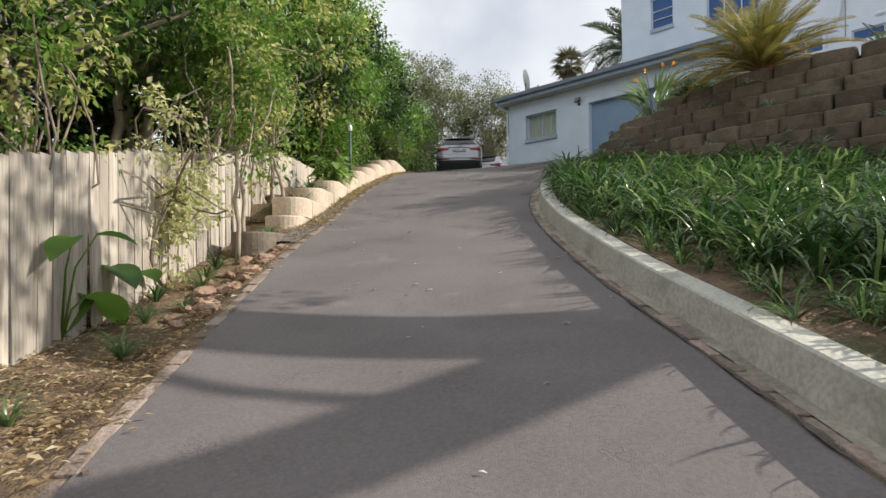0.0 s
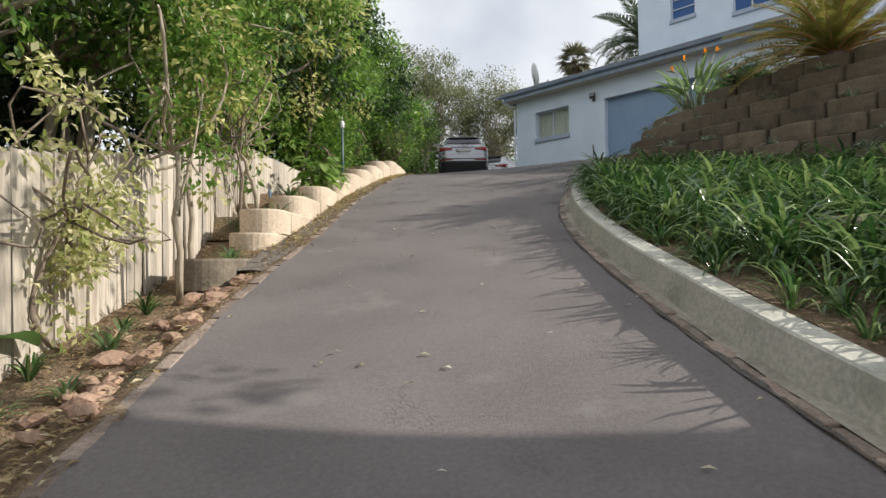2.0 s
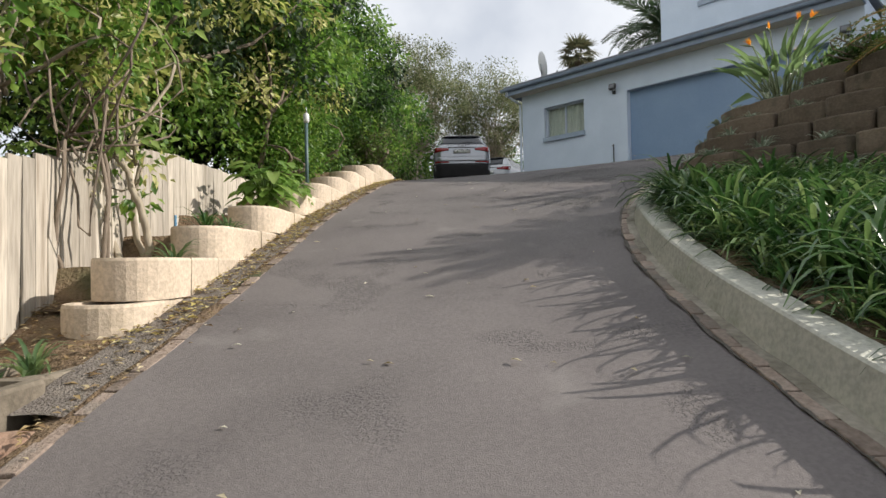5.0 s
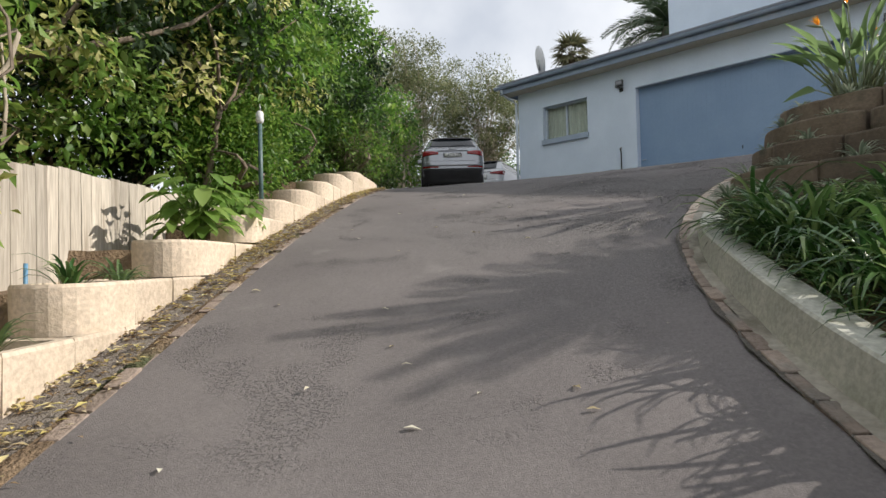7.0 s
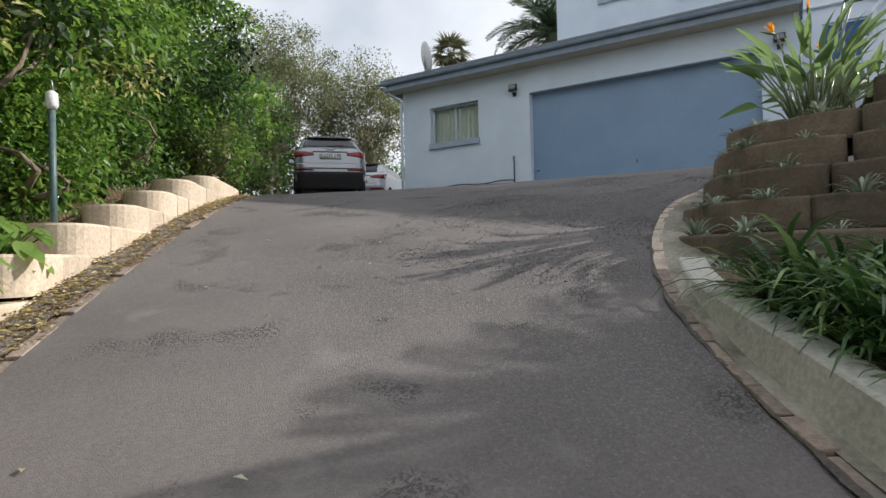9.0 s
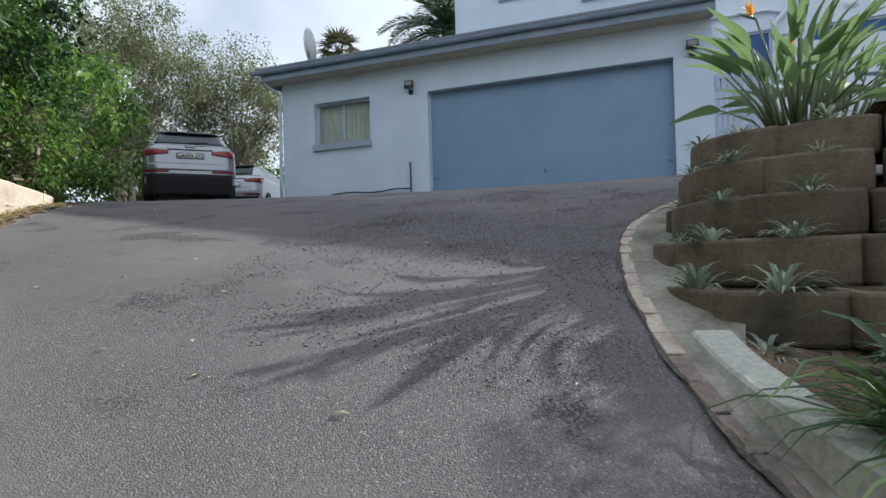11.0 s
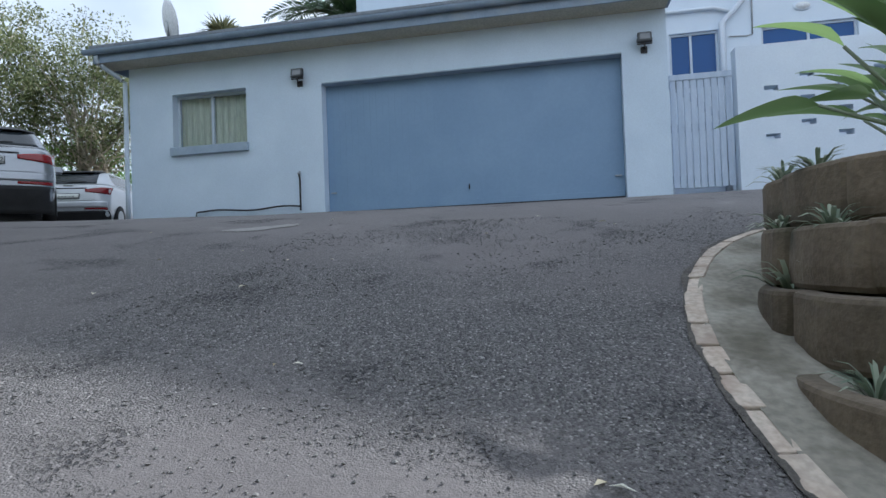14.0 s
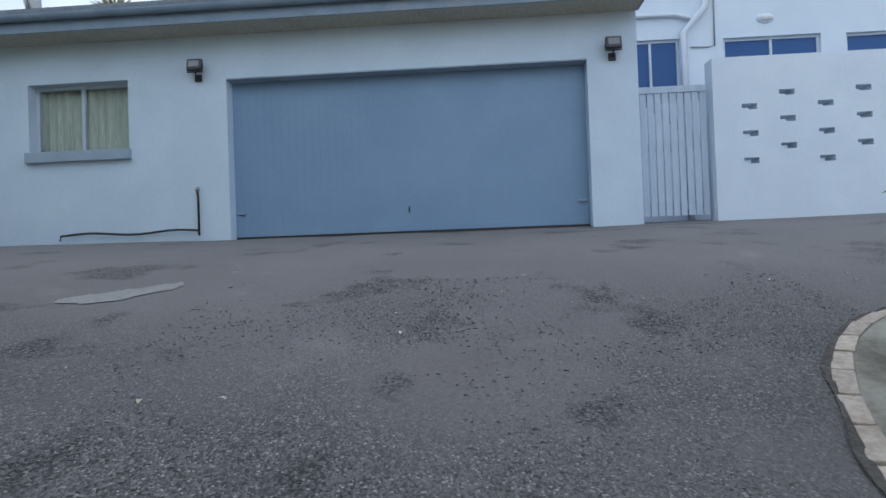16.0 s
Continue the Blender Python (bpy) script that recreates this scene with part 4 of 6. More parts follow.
def bowed_block(name, w, h, d, mat, seed):
    """A hollow block with a bowed, weathered front, rounded corners and soil in its open top."""
    line = [(-w / 2, d)]
    for k in range(5):
        a = radians(180 + 90 * k / 4)
        line.append((-w / 2 + 0.085 + 0.085 * math.cos(a), 0.115 + 0.085 * math.sin(a)))
    for t in (-0.6, -0.2, 0.2, 0.6):
        x = t * (w / 2 - 0.085)
        line.append((x, 0.03 * (x / (w / 2 - 0.085)) ** 2))
    for k in range(5):
        a = radians(270 + 90 * k / 4)
        line.append((w / 2 - 0.085 + 0.085 * math.cos(a), 0.115 + 0.085 * math.sin(a)))
    line.append((w / 2, d))
    n = len(line)
    rows = [(0.0, 0.014, 0.965), (0.02, 0.002, 0.99), (h * 0.35, -0.004, 1.0), (h * 0.7, 0.0, 1.0), (h - 0.02, 0.003, 0.995), (h - 0.005, 0.01, 0.985), (h, 0.022, 0.965), (h, 0.075, 0.85), (h - 0.05, 0.08, 0.83)]
    vs, fs = [], []
    for i, (z, push, shrink) in enumerate(rows):
        for x, y in line:
            p = Vector((x * shrink, y + (push if y < d * 0.9 else -push * 0.4), z))
            if 0 < i < 7:
                u = noise.noise(Vector((p.x * 7 + seed, p.y * 7, p.z * 9))) * 0.006 + noise.noise(Vector((p.x * 22, p.y * 22 + seed, p.z * 22))) * 0.003
                p.y -= u
                p.z += u * 0.5 if i > 3 else 0
            vs.append(p)
    for r in range(len(rows) - 1):
        for k in range(n):
            k2 = (k + 1) % n
            fs.append((r * n + k, r * n + k2, (r + 1) * n + k2, (r + 1) * n + k))
    fs.append(tuple(range((len(rows) - 1) * n, len(rows) * n)))
    me = mesh_of(name, vs, fs, [mat, M_SOIL])
    me.polygons[len(fs) - 1].material_index = 1
    return me


BLOCK_H = 0.262
TOPS = [3.53 + BLOCK_H * (k - 3) for k in range(-2, 8)]


def course_line(k):
    q = k - 2
    return even(spline([(14.7, -3), (14.62, 2.0), (14.2, 4.6), (13.45 + 0.02 * q, 5.95 - 0.05 * q), (12.5 + 0.1 * q, 6.78 - 0.08 * q), (11.6 + 0.2 * q, 6.97 - 0.07 * q), (10.42 + 0.33 * q, 6.97 - 0.06 * q), (9.82 + 0.36 * q, 6.5 - 0.05 * q), (9.86 + 0.27 * q, 5.2), (9.72 + 0.17 * q, 3.4), (9.6 + 0.17 * q, 1.0), (9.6 + 0.17 * q, -3.2)], 14), 0.03)


retaining = tagged(new("retaining_wall"), "tall stepped retaining wall of brown hollow concrete blocks with pocket plants", "retaining wall", kind="structure")
POCKETS = []


def lay_blocks():
    shapes = [bowed_block("brown_block", 0.6, BLOCK_H - 0.006, 0.42, M_BLOCK, i * 7.3) for i in range(6)]
    for k, top in zip(range(-2, 8), TOPS):
        line = course_line(k)
        w = 0.612
        i0 = 0 if k % 2 else 10
        pts = even(line[i0:], w)
        for a, b in zip(pts, pts[1:]):
            mid = (a + b) / 2
            if top < gz(*mid) - 0.02 and mid[1] > 4.8 or mid[0] > 14.55 and mid[1] < 1:
                continue
            if top < 2.2 and mid[1] > 3.0 or k == 7 and mid[1] > 5.6 or k == 6 and mid[0] > 13.1:
                continue
            ang = math.degrees(math.atan2(b[1] - a[1], b[0] - a[0]))
            q = radians(ang)
            off = rng.normal() * 0.028
            part("block", shapes[rng.integers(6)], retaining, at=pose(mid[0] - math.sin(q) * off, mid[1] + math.cos(q) * off, top - BLOCK_H, rng.normal() * 1.2, rng.normal() * 0.7, ang + rng.normal() * 5.0))
            POCKETS.append((mid[0], mid[1], top, ang, k))


# ---- planters along the fence ----
planter_row = tagged(new("planter_wall"), "stepped row of sand-coloured concrete planter blocks beside the driveway", "planter wall", kind="structure")
PLANTERS = []
# where each level course begins along the edge, and the height of its top
COURSES = [(12.45, 1.77), (13.72, 2.06), (14.0, 2.35), (15.15, 2.63), (16.42, 2.92), (17.95, 3.23), (18.85, 3.49), (19.92, 3.74), (21.0, 4.0), (22.0, 4.27), (23.3, 4.5)]


def lay_planters():
    start = np.r_[0, np.cumsum(np.linalg.norm(np.diff(LEFT, axis=0), axis=1))]
    line = beside(LEFT, -0.33)
    stop = int(np.searchsorted(LEFT[:, 0], 13.2))
    line, seg = line[:stop], start[:stop]

    def at(s):
        return np.array([np.interp(s, seg, line[:, 0]), np.interp(s, seg, line[:, 1])])

    first = block_mesh("sand_block_end", 0.56, 0.285, 0.52, M_PLANTER, (0.25, 0.0, 0.0, 0.25))
    later = block_mesh("sand_block", 0.5, 0.285, 0.5, M_PLANTER, (0.0, 0.0, 0.0, 0.0))
    old = block_mesh("old_block", 0.56, 0.285, 0.52, M_OLD_BLOCK, (0.25, 0.0, 0.0, 0.25))
    for n_, (s0, top) in enumerate(COURSES):
        i, s_ = 0, s0
        while s_ < seg[-1] - 0.6:
            run = 0.56 if i == 0 else 0.5
            a, b = at(s_), at(s_ + run)
            if n_ == 0 and i == 2 or top < gz(*a) + 0.0:
                break
            m_ = (a + b) / 2
            ang = math.degrees(math.atan2(b[1] - a[1], b[0] - a[0]))
            q = radians(ang)
            shift = 0.006 * rng.normal() + 0.012 * (n_ % 2)
            part("block", old if n_ == 0 else first if i == 0 else later, planter_row, at=pose(m_[0] - math.sin(q) * shift, m_[1] + math.cos(q) * shift, top - 0.285, rng.normal() * 0.5, 0, ang + rng.normal() * 0.7))
            PLANTERS.append((m_[0] - math.sin(q) * 0.25, m_[1] + math.cos(q) * 0.25, top - 0.05, ang, s_, i, n_))
            s_ += run
            i += 1
    fill_v, fill_f, wide = [], [], 8
    stations = np.arange(COURSES[1][0] + 0.4, seg[-1] - 0.7, 0.08)
    for s_ in stations:
        a, b = at(s_ - 0.05), at(s_ + 0.05)
        q = math.atan2(b[1] - a[1], b[0] - a[0])
        z = max(c[1] for c in COURSES if c[0] + 0.4 <= s_ + 1e-6) - 0.06
        for j in range(wide + 1):
            d = 0.42 + 0.75 * j / wide
            x, y = (a + b) / 2 + np.array([-math.sin(q), math.cos(q)]) * d
            fill_v.append((x, y, z + ripple(x, y, 6.0, 0.02)))
    for i in range(len(stations) - 1):
        for j in range(wide):
            k = i * (wide + 1) + j
            fill_f.append((k, k + wide + 1, k + wide + 2, k + 1))
    tagged(new("planter_soil", mesh_of("planter_soil", fill_v, fill_f, M_SOIL, True)), "stepped brown soil between the planter blocks and the fence", "soil", kind="structure")


# ---- fence ----
FENCE = even(spline([(-4.6, -0.6), (-2.0, 1.8), (0.33, 4.3), (1.9, 6.15), (3.7, 8.3), (5.0, 9.95), (6.2, 11.1), (7.6, 12.3)], 12), 0.142)


def fence_top(p):
    """The height of the fence's top edge: with the slope below, level at its upper end."""
    x = p[0]
    if x < 1.4:
        return gz(*p) + 1.16
    return float(np.interp(x, [1.4, 2.65, 4.9, 5.3, 7.6], [2.4, 2.72, 3.49, 3.54, 3.56]))


def build_fence():
    f = tagged(new("fence"), "weathered pale wooden board fence along the driveway", "fence", kind="structure")
    board = from_bm("board", box_bm(-0.068, -0.011, -1.5, 0.068, 0.011, 0.0, 0.003), M_FENCE)
    for i in range(len(FENCE) - 1):
        a, b = FENCE[i], FENCE[i + 1]
        ang = math.degrees(math.atan2(b[1] - a[1], b[0] - a[0]))
        part("board", board, f, at=pose(a[0], a[1], fence_top(a) + rng.normal() * 0.006, rng.normal() * 0.5, rng.normal() * 0.6, ang + rng.normal() * 1.2))
    back = beside(FENCE, -0.04)
    for h in (0.25, 0.9):
        pts = [(p[0], p[1], fence_top(p) - h) for p in back[::4]]
        part("rail", tubes("rail", [(pts, [0.035] * len(pts))], M_FENCE, 4), f)
    for p in beside(FENCE, -0.1)[6::18]:
        part("post", tubes("post", [([(p[0], p[1], gz(*p) - 0.3), (p[0], p[1], fence_top(p) - 0.05)], [0.05, 0.05])], M_BARK, 8), f)


# ---- cars ----
def smooth_at(zs, vals, z):
    return float(np.mean([np.interp(z + d_, zs, vals) for d_ in (-0.05, -0.03, -0.01, 0.01, 0.03, 0.05)]))


def car(name, label, at, prof, wheels, paint, plate_text, lamps, rail=True):
    """A car whose tail is at the origin, heading +x. prof: rows of (z, half width, tail x, nose x, corner radius)."""
    c = tagged(new(name), label, "car")
    c.matrix_basis = at
    Z = [r[0] for r in prof]

    def outline(z, n=12, grow=0.0):
        w, t, f, rad = (smooth_at(Z, [r[i] for r in prof], z) for i in (1, 2, 3, 4))
        w, t, f = w + grow, t - grow, f + grow
        pts = []
        for cxs, cys, a0 in ((t + rad, w - rad, 90), (t + rad, -w + rad, 180), (f - rad * 1.6, -w + rad * 1.0, 270), (f - rad * 1.6, w - rad, 0)):
            for k in range(n):
                a = radians(a0 + 90 * k / (n - 1))
                rx = rad if cxs < (t + f) / 2 else rad * 1.6
                pts.append((cxs + rx * math.cos(a), cys + rad * math.sin(a), z))
        return pts

    def loft(nm, z0, z1, steps, mat, cap=True, grow=0.0):
        vs, fs, n = [], [], 48
        for z in np.linspace(z0, z1, steps):
            vs += outline(z, 12, grow)
        for r in range(steps - 1):
            for k in range(n):
                fs.append((r * n + k, r * n + (k + 1) % n, (r + 1) * n + (k + 1) % n, (r + 1) * n + k))
        if cap:
            fs.append(tuple(range((steps - 1) * n, steps * n)))
            fs.append(tuple(range(n))[::-1])
        return mesh_of(nm, vs, fs, mat, True)

    def tail_patch(nm, y0, y1, z0, z1, mat, grow, ny=14, nz=6, taper=0.0, wedge=0.0):
        """A panel that follows the tail of the body, standing grow proud."""
        def tail_x(y, z):
            w, t, rad = (smooth_at(Z, [r[i] for r in prof], z) for i in (1, 2, 4))
            e = abs(y) - (w - rad)
            if e <= 0:
                return t
            e = min(e, rad * 0.999)
            return t + rad - math.sqrt(rad * rad - e * e)
        vs, fs = [], []
        for j in range(nz + 1):
            z = z0 + (z1 - z0) * j / nz
            sh = 1 - taper * j / nz
            for i in range(ny + 1):
                y = (y0 + (y1 - y0) * i / ny) * sh
                zw = z + ((z0 + z1) / 2 - z) * wedge * (1 - i / ny)
                vs.append((tail_x(y, zw) - grow, y, zw))
        for j in range(nz):
            for i in range(ny):
                k = j * (ny + 1) + i
                fs.append((k, k + ny + 1, k + ny + 2, k + 1))
        n = len(vs)
        vs += [(x + grow + 0.02, y, z) for x, y, z in vs]
        fs += [tuple(i + n for i in q)[::-1] for q in fs]
        rim = [i for i in range(ny + 1)] + [j * (ny + 1) + ny for j in range(1, nz + 1)] + [nz * (ny + 1) + i for i in range(ny - 1, -1, -1)] + [j * (ny + 1) for j in range(nz - 1, 0, -1)]
        for a, b in zip(rim, rim[1:] + rim[:1]):
            fs.append((a, b, b + n, a + n))
        return mesh_of(nm, vs, fs, mat, True)

    belt, top = lamps["belt"], Z[-1]
    body = part("body", loft("body", Z[0], belt, 14, paint), c)
    part("upper_body", loft("upper_body", belt, top, 14, paint), c)
    tail_of = lambda z: smooth_at(Z, [r[2] for r in prof], z)
    part("rear_window", tail_patch("rear_window", -lamps["win"], lamps["win"], belt + 0.03, top - 0.07, M_CARGLASS, 0.006, 18, 6, taper=0.13), c, "dark tinted rear window")
    part("spoiler", tail_patch("spoiler", -lamps["win"] * 0.95, lamps["win"] * 0.95, top - 0.07, top - 0.02, M_BLACK, 0.09), c, "dark roof spoiler")
    for s in (-1, 1):
        gv_, gf_ = [], []
        for k in range(9):
            z = belt + 0.05 + (top - 0.13 - belt) * k / 8
            w_, t_, f_, r_ = (smooth_at(Z, [r[q] for r in prof], z) for q in (1, 2, 3, 4))
            for q in range(9):
                x0_, x1_ = t_ + r_ + 0.02 + 0.25 * (1 - k / 8) ** 2, f_ - r_ * 1.6 - 0.05
                gv_.append((x0_ + (x1_ - x0_) * q / 8, s * (w_ + 0.004), z))
        gf_ = [(9 * k + q, 9 * k + q + 1, 9 * k + q + 10, 9 * k + q + 9) for k in range(8) for q in range(8)]
        part("side_window", mesh_of("side_window", gv_, gf_, M_CARGLASS, True), c, "dark tinted side glass")
        part("tail_lamp", tail_patch("tail_lamp", s * lamps["in"], s * lamps["out"], lamps["z0"], lamps["z1"], M_RED, 0.014, 10, 4, 0.0, 0.65), c, "dark red tail lamp")
        part("reflector", tail_patch("reflector", s * lamps["in"], s * (lamps["out"] - 0.03), lamps["ref"], lamps["ref"] + 0.055, M_RED, 0.012, 8, 2, 0.0, 0.3), c, "low red reflector strip")
    part("bumper", tail_patch("bumper", -lamps["out"] + 0.01, lamps["out"] - 0.01, 0.14, lamps["ref"] - 0.02, M_BUMPER, 0.02, 20, 6), c, "black plastic lower bumper")
    part("bumper_bar", tail_patch("bumper_bar", -lamps["out"] + 0.03, lamps["out"] - 0.03, lamps["ref"] + 0.06, lamps["ref"] + 0.19, paint, 0.028, 20, 4), c)
    part("trim_strip", tail_patch("trim_strip", -lamps["in"] - 0.02, lamps["in"] + 0.02, lamps["z1"] - 0.045, lamps["z1"] - 0.02, M_BLACK, 0.008, 14, 1), c, "dark strip between the lamps")
    part("seam", tail_patch("seam", -lamps["in"] - 0.25, lamps["in"] + 0.25, lamps["z0"] - 0.15, lamps["z0"] - 0.143, M_BLACK, 0.002, 14, 1), c)
    pl = part("number_plate", tail_patch("number_plate", -0.27, 0.27, lamps["plate"] - 0.065, lamps["plate"] + 0.065, M_BLACK, 0.016, 4, 2), c, "number plate with dark border")
    part("plate_face", tail_patch("plate_face", -0.258, 0.258, lamps["plate"] - 0.053, lamps["plate"] + 0.053, M_PLATE, 0.02, 4, 2), pl, "white plate face")
    tx = tail_of(lamps["plate"])
    if plate_text:
        fc = bpy.data.curves.new("plate_text", "FONT")
        fc.body, fc.size, fc.align_x, fc.align_y, fc.extrude, fc.offset = plate_text, 0.108, "CENTER", "CENTER", 0.001, 0.0025
        fc.materials.append(M_BLACK)
        part("plate_text", fc, pl, at=pose(tx - 0.026, 0, lamps["plate"], 90, 0, -90))
    part("badge", tail_patch("badge", -0.10, 0.10, lamps["z1"] + 0.025, lamps["z1"] + 0.065, M_METAL, 0.014, 4, 1), c, "small chrome badge")
    part("wiper", tubes("wiper", [([(tail_of(belt + 0.06) - 0.025, 0.05, belt + 0.06), (tail_of(belt + 0.09) - 0.025, -0.36, belt + 0.09)], [0.014, 0.008])], M_BLACK), c)
    w_out = max(r[1] for r in prof)
    for x in wheels[:2]:
        for s in (-1, 1):
            rad = wheels[2]
            wh = part("wheel", from_bm("tyre", wheel_bm(rad, 0.2), M_TYRE, True), c, at=pose(x, s * (w_out - 0.09), rad, 90, 0, 0))
            part("rim", from_bm("rim", wheel_bm(rad * 0.62, 0.215), M_METAL, False), wh, "grey alloy rim")
    if rail:
        for s in (-1, 1):
            y = smooth_at(Z, [r[1] for r in prof], top - 0.05) * s * 0.9
            part("roof_rail", tubes("roof_rail", [([(1.0, y, top), (1.2, y, top + 0.05), (2.6, y, top + 0.06), (2.9, y, top)], [0.018] * 4)], M_METAL), c)
    for s in (-1, 1):
        bmm = box_bm(-0.07, -0.1, -0.06, 0.07, 0.1, 0.08, 0.03)
        part("mirror", from_bm("mirror", bmm, paint), c, at=pose(2.75, s * (w_out + 0.06), belt + 0.03))
    return c


def wheel_bm(r, w):
    bm = bmesh.new()
    bmesh.ops.create_cone(bm, cap_ends=True, segments=24, radius1=r, radius2=r, depth=w)
    bmesh.ops.bevel(bm, geom=[e for e in bm.edges if abs(e.verts[0].co.z - e.verts[1].co.z) < 1e-5], offset=0.025, segments=2, affect="EDGES")
    return bm


suv_prof = [(0.22, 0.84, 0.08, 4.2, 0.2), (0.40, 0.90, 0.02, 4.36, 0.26), (0.62, 0.92, 0.0, 4.38, 0.28), (0.84, 0.92, 0.03, 4.34, 0.28), (1.0, 0.915, 0.06, 4.2, 0.3), (1.12, 0.89, 0.11, 3.6, 0.3), (1.2, 0.84, 0.19, 3.35, 0.3), (1.3, 0.775, 0.31, 3.1, 0.26), (1.40, 0.735, 0.43, 2.8, 0.24), (1.52, 0.68, 0.57, 2.4, 0.24), (1.58, 0.63, 0.65, 2.25, 0.26), (1.615, 0.5, 0.8, 2.0, 0.26)]
car_z = gz(16.4, 16.4)
car("suv_car", "silver compact SUV parked on the forecourt, seen from behind", pose(16.25, 16.2, car_z, 0, 0, 46), suv_prof, (0.85, 3.45, 0.35), M_SILVER, "CA573-272",
    {"belt": 1.21, "win": 0.69, "in": 0.42, "out": 0.91, "z0": 0.94, "z1": 1.135, "ref": 0.59, "plate": 0.965})
HATCH = (20.2, 18.6, 20)      # tail and heading
hatch_prof = [(0.2, 0.80, 0.08, 3.9, 0.2), (0.38, 0.85, 0.02, 4.02, 0.26), (0.6, 0.865, 0.0, 4.04, 0.28), (0.80, 0.86, 0.04, 4.0, 0.28), (0.95, 0.85, 0.08, 3.7, 0.3), (1.03, 0.81, 0.13, 3.3, 0.3), (1.12, 0.755, 0.22, 3.0, 0.28), (1.25, 0.68, 0.36, 2.7, 0.25), (1.37, 0.61, 0.5, 2.3, 0.24), (1.42, 0.56, 0.58, 2.1, 0.25), (1.45, 0.46, 0.7, 1.9, 0.25)]
car("hatchback_car", "white-silver hatchback parked further along the forecourt", pose(HATCH[0], HATCH[1], gz(HATCH[0], HATCH[1]), 0, 0, HATCH[2]), hatch_prof, (0.75, 3.3, 0.31), M_PEARL, "- - -  - -",
    {"belt": 1.04, "win": 0.58, "in": 0.38, "out": 0.85, "z0": 0.81, "z1": 0.99, "ref": 0.45, "plate": 0.77}, False)

